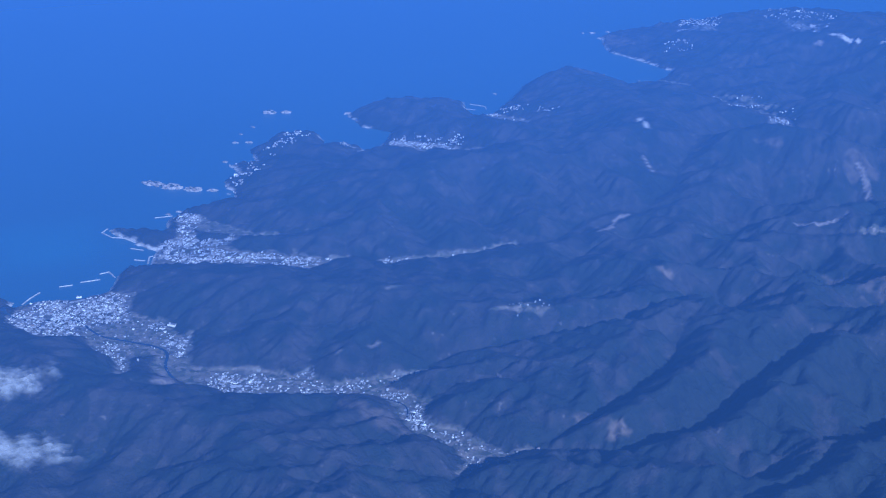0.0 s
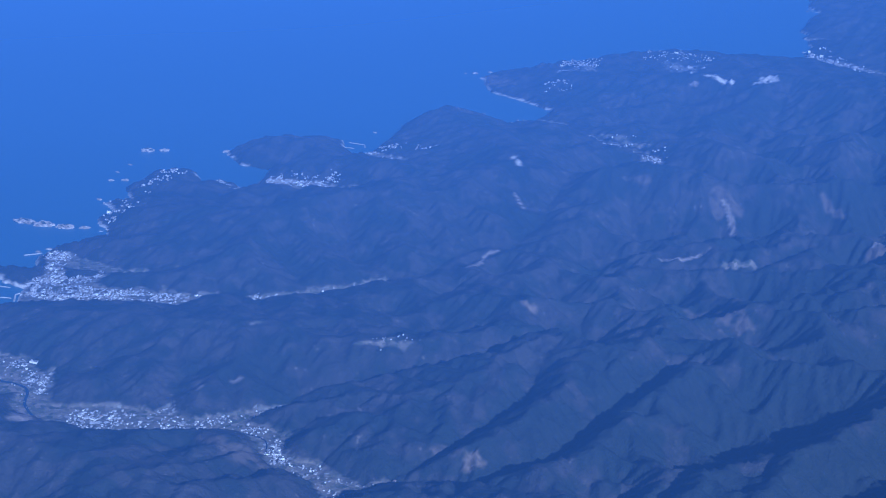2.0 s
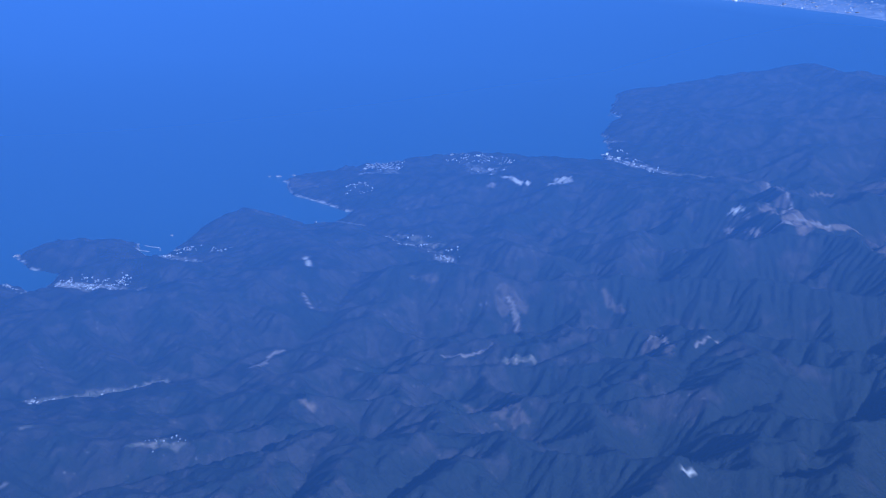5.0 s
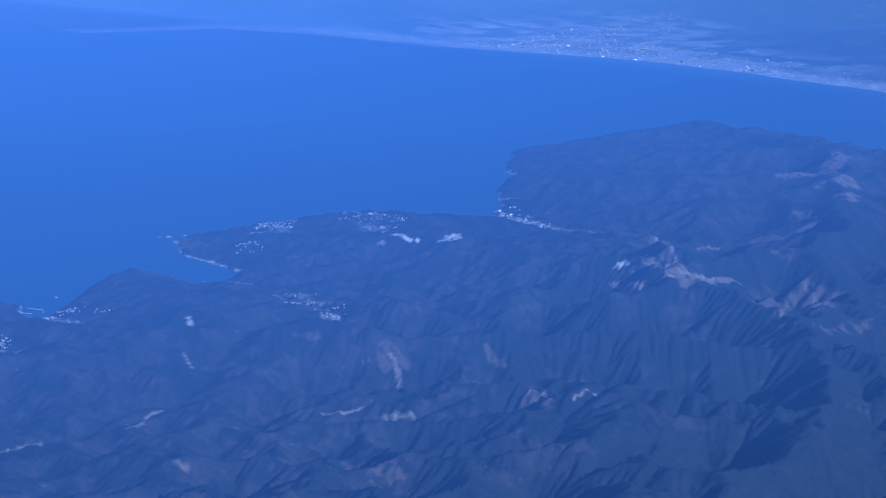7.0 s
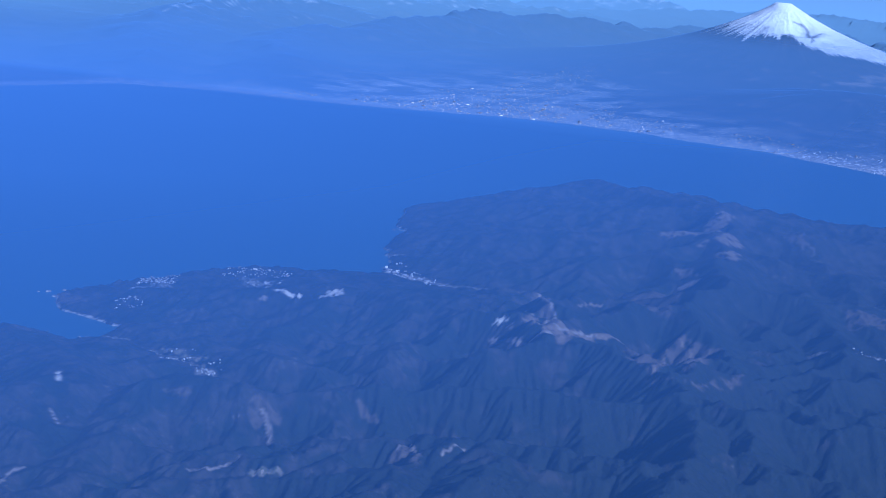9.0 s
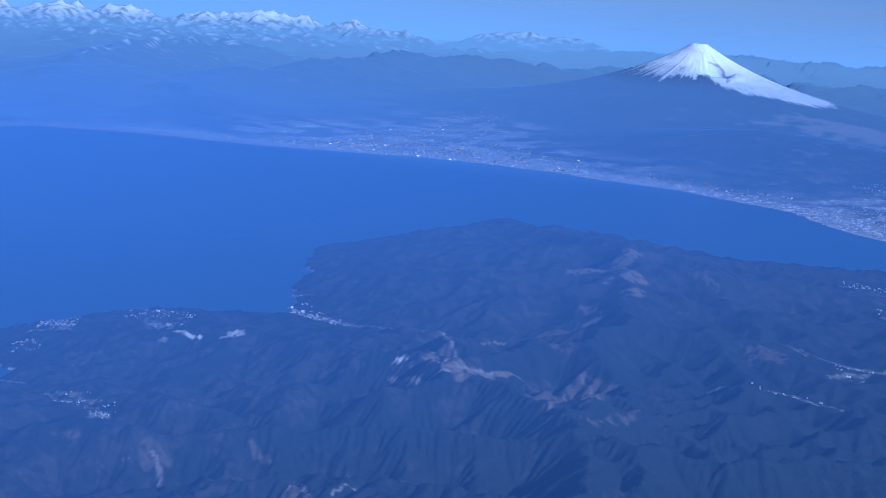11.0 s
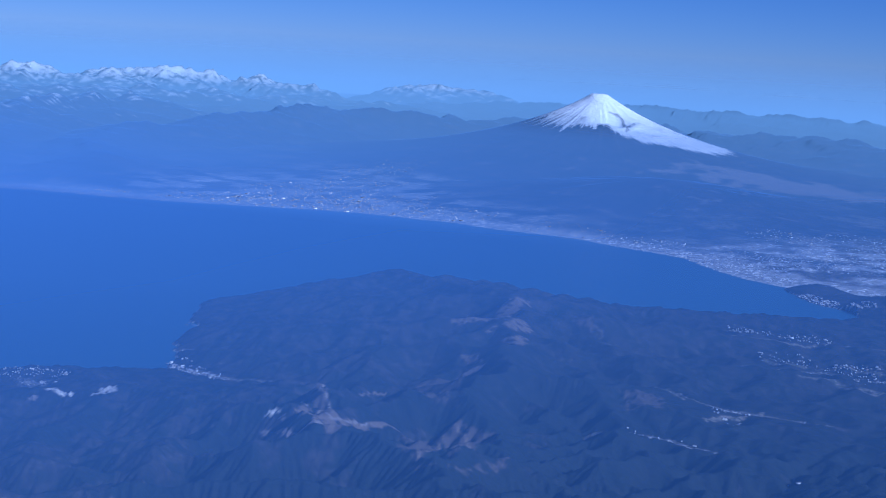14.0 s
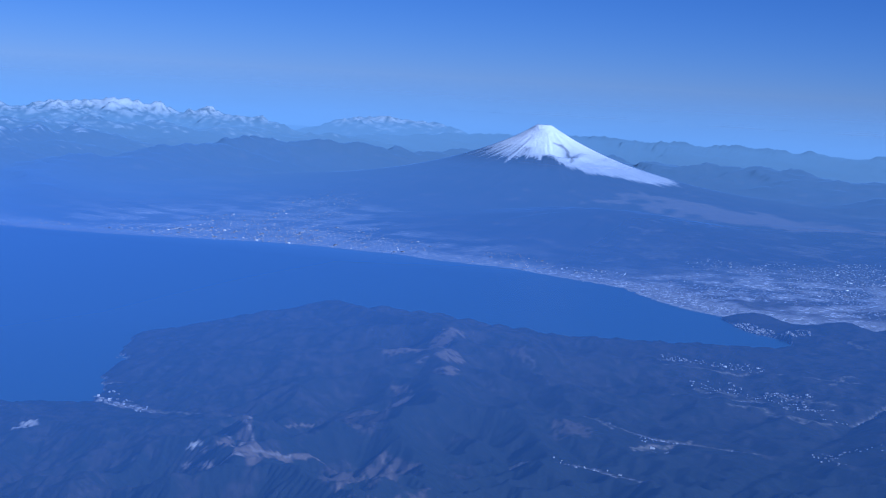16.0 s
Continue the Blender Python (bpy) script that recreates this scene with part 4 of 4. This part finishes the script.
WALL = painted("house_wall", [(.3, .29, .28), (.55, .54, .52), (.22, .215, .21), (.38, .37, .36), (.8, .79, .77), (.26, .245, .23)])
ROOF = painted("house_roof", [(.1, .1, .11), (.22, .23, .25), (.16, .18, .21), (.4, .4, .4), (.2, .14, .12), (.3, .3, .31), (.85, .85, .84), (.17, .17, .18), (.12, .12, .13), (.26, .25, .25)], .6)
CONCRETE = plain_material("concrete", (.36, .355, .34), (.52, .51, .49), .8)
WHITE_WALL = plain_material("white_render", (.62, .61, .58), (.76, .75, .72), .8)
ROCK = plain_material("sea_rock", (.2, .17, .14), (.46, .42, .37), .9)
FOREST = plain_material("islet_woods", (.03, .045, .026), (.07, .07, .05), .6, .9)


def house_mesh(name, x, y, z, wide, deep, tall, pitch, turn):
    """Gabled houses, all in one mesh; arrays in km, turn in radians."""
    n = len(x)
    c, s = np.cos(turn), np.sin(turn)
    out = np.zeros((n, 10, 3))
    shape = [(-.5, -.5, 0), (.5, -.5, 0), (.5, .5, 0), (-.5, .5, 0), (-.5, -.5, 1), (.5, -.5, 1), (.5, .5, 1), (-.5, .5, 1), (-.5, 0, 2), (.5, 0, 2)]
    for k, (u, v, w) in enumerate(shape):
        a, b = u * wide, v * deep
        px, py = x + a * c - b * s, y + a * s + b * c
        h = z - .004 + (w > 0) * (tall + .004) + (w > 1) * pitch
        out[:, k] = np.stack([K * px, K * py, K * (h - drop(px, py))], -1)
    faces = [(0, 1, 5, 4), (1, 2, 6, 5), (2, 3, 7, 6), (3, 0, 4, 7), (4, 5, 9, 8), (6, 7, 8, 9), (5, 6, 9), (7, 4, 8)]
    sizes = np.array([len(f) for f in faces])
    one = np.concatenate(faces)
    me = bpy.data.meshes.new(name)
    me.vertices.add(n * 10)
    me.vertices.foreach_set("co", out.astype(np.float32).ravel())
    loops = (one[None] + 10 * np.arange(n)[:, None]).astype(np.int32)
    me.loops.add(loops.size)
    me.loops.foreach_set("vertex_index", loops.ravel())
    me.polygons.add(n * 8)
    total = np.tile(sizes, n)
    me.polygons.foreach_set("loop_start", (np.cumsum(total) - total).astype(np.int32))
    me.polygons.foreach_set("material_index", np.tile(np.array([0, 0, 0, 0, 1, 1, 0, 0], dtype=np.int32), n))
    me.update(calc_edges=True)
    me.materials.append(WALL)
    me.materials.append(ROOF)
    return new(name, me)


def town(label, spots, seed, gap=.0155, size=(.0065, .0125), ground=peninsula_height, slope=.16, turn=.3):
    """Houses along a loose street grid round the spots: east, north, reach, share of plots built on."""
    gen = np.random.default_rng(seed)
    px, py = [], []
    for cx, cy, reach, share in spots:
        n = int(reach / gap) + 1
        i, j = np.meshgrid(np.arange(-n, n + 1), np.arange(-n, n + 1))
        i, j = i.ravel(), j.ravel()
        street = (i % 5 != 0) & (j % 9 != 0)
        u, v = i * gap + gen.normal(0, .12 * gap, i.shape), j * gap + gen.normal(0, .12 * gap, i.shape)
        d = np.hypot(u, v) / reach
        ok = street & (gen.random(i.shape) < share * np.clip(1.35 - d, 0, 1) ** .6) & (d < 1.2)
        c, s = math.cos(turn), math.sin(turn)
        px.append((cx + u * c - v * s)[ok])
        py.append((cy + u * s + v * c)[ok])
    px, py = np.concatenate(px), np.concatenate(py)
    z, e = ground(px, py), ground(px + .02, py)
    f = ground(px, py + .02)
    keep = (z > .001) & (np.hypot(e - z, f - z) / .02 < slope) & (fbm(px, py, .16, 3, seed + 3) > -.25)
    px, py, z = px[keep], py[keep], z[keep]
    n = len(px)
    wide = gen.uniform(*size, n) * np.where(gen.random(n) < .06, gen.uniform(1.6, 2.8, n), 1)
    deep = wide * gen.uniform(.6, .9, n)
    ob = house_mesh("town_houses", px, py, z, wide, deep, gen.uniform(.5, .75, n) * np.minimum(wide, .016), .22 * deep, turn + gen.choice([0, np.pi / 2], n) + gen.normal(0, .12, n))
    return tagged(ob, label, "town", "towns of the coast", "stuff")


town("dense harbour town of low white and grey houses", HARBOUR, 11, gap=.0185, size=(.007, .0135))
town("villages strung along a flat river valley", RIVERSIDE + [(-5.6, 1.2, .5, .07), (-4.2, 1.5, .4, .12), (-3.5, 1.85, .3, .14), (-2.6, 1.75, .3, .1)], 12, gap=.018, size=(.007, .0135))
town("dense fishing town of pale houses round a bay", FISHING, 13, gap=.018, size=(.007, .0135), slope=.3)
town("roadside houses of a narrow valley", NARROW, 14, slope=.4)
town("white hotels and houses on a rocky shore", [(-7.7, 4.05, .12, .6), (-7.85, 4.35, .13, .6), (-7.95, 4.6, .14, .5), (-8.25, 4.75, .12, .4), (-8.3, 5.3, .2, .35), (-8.4, 5.75, .14, .3)], 15, size=(.008, .019), slope=.5)
town("small fishing port with crowded pale roofs", [(-7.75, 5.97, .13, .95), (-7.45, 6.5, .14, .8), (-7.25, 6.6, .16, .8), (-7.02, 6.8, .16, .75), (-7.5, 6.35, .1, .7)], 16, slope=.5, size=(.008, .015))
town("small fishing port below wooded hills", [(-7.42, 8.1, .16, .8), (-7.2, 8.2, .14, .6), (-6.8, 8.35, .12, .5), (-6.85, 10.35, .14, .6), (-7.25, 11.9, .2, .25), (-7.85, 13.4, .3, .3)], 17, slope=.45, size=(.009, .018))
town("villages of a side valley", [(-5.1, 10.1, .25, .35), (-4.5, 9.8, .2, .5), (-4.25, 9.3, .14, .35)], 18, slope=.4, size=(.012, .022))
town("resort town with tall white hotels by a bay", [(-5.55, 16.7, .22, .85), (-5.15, 16.5, .24, .8), (-4.65, 16.25, .2, .6), (-5.95, 17.65, .14, .6)], 19, size=(.014, .034), slope=.35, gap=.028)
town("spread-out houses on a seaside plateau", [(-7.0, 14.6, .35, .5), (-6.7, 14.85, .25, .4), (-8.1, 13.6, .3, .3)], 20, size=(.01, .024), slope=.5, gap=.03)
town("villages along the valleys of an inland basin", [(1.75, 15.4, .25, .4), (2.4, 15.8, .3, .35), (3.0, 15.6, .2, .4), (3.25, 17.8, .35, .4), (2.5, 25.3, .5, .35), (3.6, 25.2, .5, .35), (3.5, 22.8, .5, .3),
     (4.7, 22.5, .5, .4), (5.3, 21.3, .5, .4), (6.0, 18.4, .5, .5), (4.6, 14.6, .3, .4)], 21, size=(.012, .028), slope=.4, gap=.036)
town("houses between wooded hills and the bay", [(3.4, 31.0, .35, .8), (4.3, 30.4, .3, .7), (3.0, 31.6, .3, .8)], 22, size=(.02, .05), slope=.6, gap=.045)


def far_ground(x, y):
    return mainland_height(x, y)[0]


town("wide industrial city on a coastal plain", [(-17, 39.8, 2.2, .5), (-14.5, 41, 2.6, .55), (-12, 41.3, 2.2, .5), (-9.5, 41, 1.6, .4), (-16, 45, 2.4, .42), (-15.8, 49, 1.8, .35), (-17, 53, 1.9, .2), (-16.6, 56, 1.3, .1), (-22.5, 37.6, .8, .4), (-12.5, 44, 1.6, .25), (-20.5, 38.3, .9, .6)], 23,
     size=(.02, .048), ground=far_ground, gap=.075, slope=.2, turn=.1).name = "city_houses"
town("long city behind a pine-lined beach", [(-5, 39.8, 1.4, .35), (-2.5, 38.5, 1.3, .4), (-.3, 36.6, 1.2, .55), (1.0, 35.6, 1.1, .55), (1.4, 37.6, 1.6, .4), (3.4, 38.6, 2.0, .4), (5.4, 40.5, 2.6, .38), (4.2, 43.5, 2.2, .25),
     (6.5, 46, 2.2, .35), (1.2, 43, 1.2, .25), (2.2, 34.2, .7, .7), (6.8, 36.5, 1.8, .5)], 24, size=(.02, .044), ground=far_ground, gap=.075, slope=.2, turn=-.3).name = "city_houses"


# ---------------------------------------------------------------- single things
def part(name, bm, material, parent, label=""):
    me = bpy.data.meshes.new(name)
    bm.to_mesh(me)
    bm.free()
    me.materials.append(material)
    ob = new(name, me)
    ob.parent = parent
    return tagged(ob, label)


def box(bm, x, y, z, w, d, h):
    m = Matrix.LocRotScale((x, y, z + h / 2), None, (w, d, h))
    bmesh.ops.create_cube(bm, size=1, matrix=m)


def base(name, x, y, h, turn, label, category, group=""):
    ob = new(name)
    ob.matrix_world = Matrix.Translation(place(x, y, h)) @ pose(0, 0, 0, 0, 0, turn)
    return tagged(ob, label, category, group)


def ground_at(x, y):
    return float(peninsula_height(np.array([x]), np.array([y]))[0])


def block(x, y, turn, w, d, h, label, group=""):
    """A large flat-roofed building; sizes in metres."""
    f = K / 1000
    ob = base("large_building", x, y, ground_at(x, y), turn, label, "building", group)
    bm = bmesh.new()
    box(bm, 0, 0, -4 * f, w * f, d * f, (h + 4) * f)
    box(bm, w * .22 * f, 0, -4 * f, w * .4 * f, d * 1.25 * f, (h * .6 + 4) * f)
    part("walls", bm, WHITE_WALL, ob)
    bm = bmesh.new()
    box(bm, 0, 0, h * f, w * 1.02 * f, d * 1.02 * f, 1.0 * f)
    part("roof", bm, ROOF, ob)
    bm = bmesh.new()
    box(bm, -w * .25 * f, 0, (h + 1) * f, w * .2 * f, d * .4 * f, 4 * f)
    part("roof_hut", bm, CONCRETE, ob)
    return ob


for x, y, turn, w, d, h, label in (
        (-6.74, 1.5, 60, 46, 18, 34, "tall white seaside hotel behind the beach"), (-5.62, 1.62, 20, 70, 30, 14, "long white school building at the edge of fields"),
        (-5.66, 1.55, 20, 40, 26, 10, "white school gymnasium beside fields"), (-6.35, 1.42, 40, 40, 24, 14, "pale town hall among houses"),
        (-4.48, 1.3, 15, 52, 30, 10, "white sheds by the river"), (-3.02, 1.78, 30, 50, 34, 12, "white factory hall in a valley"),
        (-3.07, 1.74, 30, 34, 24, 9, "white shed beside a factory hall"), (-7.85, 4.62, 20, 60, 26, 30, "white seaside hotel above rocks"),
        (-7.93, 4.38, 60, 40, 20, 26, "cream seaside hotel above rocks"), (-7.72, 4.1, 40, 44, 20, 22, "pale hotel facing islets"),
        (-6.95, 14.7, 30, 60, 30, 36, "tall hotel on a seaside plateau"), (-5.7, 16.75, 60, 50, 20, 38, "tall white hotel by the bay"),
        (-5.45, 16.66, 50, 46, 20, 34, "white hotel in a resort town"), (3.16, 17.6, 10, 70, 50, 22, "bright white hall in a dark wooded basin"),
        (2.45, 15.93, 20, 60, 34, 12, "white works in a village"), (3.05, 15.6, 0, 50, 30, 10, "white shed in a village")):
    block(x, y, turn, w, d, h, label, "large buildings")


def islet(x, y, length, width, tall, turn, seed, label, green=.5):
    """A wave-cut rock with a scrubby top; sizes in metres."""
    f = K / 1000
    ob = base("islet", x, y, 0, turn, label, "islet", "islets off the coast")
    bm = bmesh.new()
    bmesh.ops.create_icosphere(bm, subdivisions=4, radius=1)
    for v in bm.verts:
        n = noise.fractal(v.co * 1.7 + Vector((seed, 0, 0)), 1, 2, 4)
        up = max(v.co.z, -.2)
        v.co = Vector((v.co.x * length / 2 * (1 + .35 * n), v.co.y * width / 2 * (1 + .45 * n), (abs(up) ** .7 * math.copysign(1, up)) * tall * (1 + .5 * n))) * f
    part("rock", bm, ROCK, ob)
    if green:
        bm = bmesh.new()
        bmesh.ops.create_icosphere(bm, subdivisions=4, radius=1)
        for v in bm.verts:
            n = noise.fractal(v.co * 2.1 + Vector((seed, 3, 0)), 1, 2, 4)
            v.co = Vector((v.co.x * length / 2 * .82 * (1 + .4 * n), v.co.y * width / 2 * .75 * (1 + .5 * n), max(v.co.z, 0) * tall * 1.12 * (1 + .3 * n))) * f
        part("scrub", bm, FOREST, ob, "dark evergreen scrub")
    return ob


for k, (x, y, length, width, tall, turn, green) in enumerate((
        (-8.52, 3.76, 230, 110, 26, 20, 1), (-8.3, 3.82, 200, 120, 34, 30, 1), (-8.08, 3.92, 170, 90, 30, 40, 1), (-7.92, 4.05, 110, 60, 16, 40, 0), (-8.64, 3.72, 60, 40, 10, 0, 0),
        (-9.46, 6.28, 150, 80, 34, 30, 1), (-9.32, 6.42, 120, 60, 22, 40, 0), (-9.2, 5.78, 60, 30, 8, 10, 0), (-8.92, 5.25, 70, 40, 10, 30, 0), (-8.8, 5.36, 80, 50, 14, 30, 0),
        (-9.1, 5.5, 50, 30, 8, 0, 0), (-8.5, 4.73, 60, 40, 12, 20, 0), (-7.7, 3.42, 70, 36, 9, 40, 0), (-7.72, 3.3, 60, 40, 9, 0, 0), (-8.74, 6.9, 90, 60, 20, 60, 0), (-8.85, 12.1, 90, 50, 14, 30, 0),
        (-8.72, 12.3, 60, 40, 12, 0, 0), (-8.95, 12.0, 40, 30, 8, 0, 0), (-7.55, 10.35, 70, 30, 7, 0, 0), (-7.45, 10.42, 40, 24, 6, 0, 0), (-7.95, 8.75, 50, 30, 8, 0, 0), (-7.2, 19.95, 60, 30, 8, 0, 0))):
    islet(x, y, length, width, tall, turn, k * 3.7, "wooded rocky islet with pale wave-cut cliffs" if green else "bare pale rock standing out of the sea", green)


def breakwater(points, label):
    """A concrete mole on a rubble foot, round its corners; km."""
    f = K / 1000
    x0, y0 = points[0]
    ob = base("breakwater", x0, y0, 0, 0, label, "breakwater", "breakwaters of the harbours")
    for name, wide, low, high, mat in (("foot", 18, -8, 1.2, ROCK), ("mole", 9, -2, 4, CONCRETE), ("wall", 3, 4, 6, CONCRETE)):
        bm = bmesh.new()
        for (ax, ay), (bx, by) in zip(points[:-1], points[1:]):
            n = max(2, int(math.hypot(bx - ax, by - ay) / .03))
            for k in range(n):
                q = (k + .5) / n
                ang = math.atan2(by - ay, bx - ax)
                m = Matrix.LocRotScale((K * (ax + q * (bx - ax) - x0), K * (ay + q * (by - ay) - y0), (low + high) / 2 * f), Euler((0, 0, ang)),
                                       (K * math.hypot(bx - ax, by - ay) / n * 1.03, wide * f, (high - low) * f))
                bmesh.ops.create_cube(bm, size=1, matrix=m)
        part(name, bm, mat, ob)


for line, label in (([(-6.98, 1.08), (-7.04, 1.2), (-7.08, 1.33)], "long grey harbour breakwater"), ([(-6.95, .98), (-6.9, 1.1), (-6.91, 1.18)], "quay wall along a river mouth"),
                    ([(-7.0, 1.7), (-6.92, 1.86)], "offshore breakwater before a beach"), ([(-7.06, 1.52), (-7.0, 1.62)], "offshore breakwater before a beach"),
                    ([(-6.86, 1.98), (-7.0, 2.02), (-7.02, 1.93)], "small harbour mole under a headland"), ([(-7.86, 2.66), (-7.82, 2.56), (-7.65, 2.55), (-7.48, 2.66)], "curved pale breakwater off a cape"),
                    ([(-7.3, 2.5), (-7.17, 2.55)], "short breakwater in a bay"), ([(-7.05, 2.72), (-6.98, 2.58), (-7.0, 2.48), (-6.88, 2.37)], "curved sea wall round a bay"),
                    ([(-7.05, 2.35), (-6.96, 2.4)], "short breakwater in a bay"), ([(-7.75, 3.15), (-7.66, 3.3)], "harbour mole before a fishing town"),
                    ([(-7.88, 6.02), (-7.78, 6.06)], "harbour mole of a fishing port"), ([(-7.9, 8.2), (-7.7, 8.25), (-7.62, 8.17)], "white harbour mole in a cove"), ([(-7.85, 8.0), (-7.7, 8.05)], "white harbour mole in a cove"),
                    ([(-7.3, 20.2), (-7.1, 20.0), (-6.98, 20.02)], "pale mole under a headland"), ([(-5.85, 16.85), (-5.8, 17.0)], "harbour mole of a resort town")):
    breakwater(line, label)


def river(name, line, label):
    """A flat ribbon of water: east, north, half width, level in km."""
    bm = bmesh.new()
    pts = []
    for a, b in zip(line[:-1], line[1:]):
        n = max(2, int(math.hypot(b[0] - a[0], b[1] - a[1]) / .03))
        pts += [[a[k] + (b[k] - a[k]) * i / n for k in range(4)] for i in range(n)]
    pts.append(list(line[-1]))
    for _ in range(6):
        pts = [pts[0]] + [[(p[k] + 2 * q[k] + r[k]) / 4 for k in range(4)] for p, q, r in zip(pts, pts[1:], pts[2:])] + [pts[-1]]
    last = None
    for k, (x, y, w, h) in enumerate(pts):
        a, b = pts[max(k - 1, 0)], pts[min(k + 1, len(pts) - 1)]
        dx, dy = b[0] - a[0], b[1] - a[1]
        n = math.hypot(dx, dy)
        ux, uy = -dy / n * w, dx / n * w
        pair = [bm.verts.new(place(x + s * ux, y + s * uy, max(h, ground_at(x, y)) + .003)) for s in (-1, 1)]
        if last:
            bm.faces.new((last[0], last[1], pair[1], pair[0]))
        last = pair
    me = bpy.data.meshes.new(name)
    bmesh.ops.recalc_face_normals(bm, faces=bm.faces)
    bm.to_mesh(me)
    bm.free()
    me.materials.append(RIVER)
    tagged(new(name, me), label, "river", kind="structure")


RIVER = plain_material("river_water", (.02, .035, .06), (.03, .05, .08), .5, .15, .5)
river("river_1", [(-6.93, .86, .022, 0), (-6.84, .8, .019, .002), (-6.63, .9, .014, .003), (-6.44, 1.05, .012, .004), (-6.3, 1.18, .011, .005), (-6.07, 1.13, .011, .006), (-5.9, 1.11, .010, .007),
                  (-5.66, 1.21, .011, .008), (-5.46, 1.29, .012, .01), (-5.31, 1.31, .012, .011), (-5.2, 1.24, .012, .011), (-5.14, 1.14, .012, .012), (-4.98, 1.06, .011, .013), (-4.79, 1.01, .010, .014),
                  (-4.58, 1.02, .009, .016), (-4.34, 1.17, .006, .018), (-4.02, 1.44, .005, .022), (-3.55, 1.8, .005, .03), (-3.38, 1.88, .005, .033), (-3.22, 1.9, .005, .035), (-3.14, 1.82, .006, .036), (-3.06, 1.71, .006, .038)],
      "dark winding river through fields and a town")
river("river_2", [(-6.82, 2.32, .024, 0), (-6.76, 2.34, .018, .002), (-6.67, 2.44, .016, .003), (-6.29, 2.79, .013, .006), (-5.89, 3.12, .01, .012), (-5.66, 3.24, .008, .016)], "dark straight river at the edge of a town")

# ---------------------------------------------------------------- clouds
def cloud_material():
    m, nodes, links, out = shader("cloud")
    a = nodes.new("ShaderNodeAttribute")
    a.attribute_name = "thickness"
    where = nodes.new("ShaderNodeNewGeometry").outputs["Position"]
    wisp = noise_node(nodes, links, where, .4, 8, .62)
    scatter = nodes.new("ShaderNodeBsdfDiffuse")
    scatter.inputs["Color"].default_value = (.8, .84, .92, 1)
    up = nodes.new("ShaderNodeCombineXYZ")
    up.inputs["Z"].default_value = 1.0
    links.new(up.outputs[0], scatter.inputs["Normal"])
    clear = nodes.new("ShaderNodeBsdfTransparent")
    mix = nodes.new("ShaderNodeMixShader")
    links.new(times(nodes, links, a.outputs["Fac"], ramp(nodes, links, wisp, .3, .7)), mix.inputs[0])
    links.new(clear.outputs[0], mix.inputs[1])
    links.new(scatter.outputs[0], mix.inputs[2])
    links.new(mix.outputs[0], nodes["Material Output"].inputs["Surface"])
    return m


CLOUD = cloud_material()


def cloud(x, y, h, length, width, turn, seed, label, rag_size=.2, tall=.12, body=.5, veils=3):
    """A puff of vapour: thin veils, one above another, that shrink upwards and fade at their rims; sizes in km."""
    u, v = np.meshgrid(np.linspace(-1.5, 1.5, 120), np.linspace(-1.5, 1.5, 90))
    c, s = math.cos(radians(turn)), math.sin(radians(turn))
    a, b = u * length / 2, v * width / 2
    px, py = x + a * c - b * s, y + a * s + b * c
    full = 1 - np.hypot(u, v) + 1.1 * fbm(px, py, rag_size, 5, seed)
    bank = None
    for k in range(veils):
        share = smooth(0, .9, full - .7 * k / veils + .25 * fbm(px, py, rag_size * .6, 4, seed + 11 + k)) * smooth(1.5, 1.15, np.hypot(u, v))
        ob = sheet("veil" if bank else "cloud", px, py, h + tall * k / veils + .3 * tall * full, CLOUD, {"thickness": body * share}, share > 0)
        if bank:
            tagged(ob, kind="stuff").parent = bank
        else:
            bank = tagged(ob, label, "cloud", "small low clouds")


cloud(-3.5, -1.22, 1.34, .5, .42, 40, 203, "ragged white cloud low over wooded hills")
cloud(-2.82, -1.62, 1.34, .62, .3, 45, 205, "ragged flat white cloud low over wooded hills", body=.4)
cloud(-26, 136, 3.7, 26, 8, -4, 207, "long thin bank of pale cloud above far mountains", 6, .45, .12)
cloud(-2, 135, 3.6, 28, 8, -4, 209, "long thin bank of pale cloud above far mountains", 6, .45, .12)
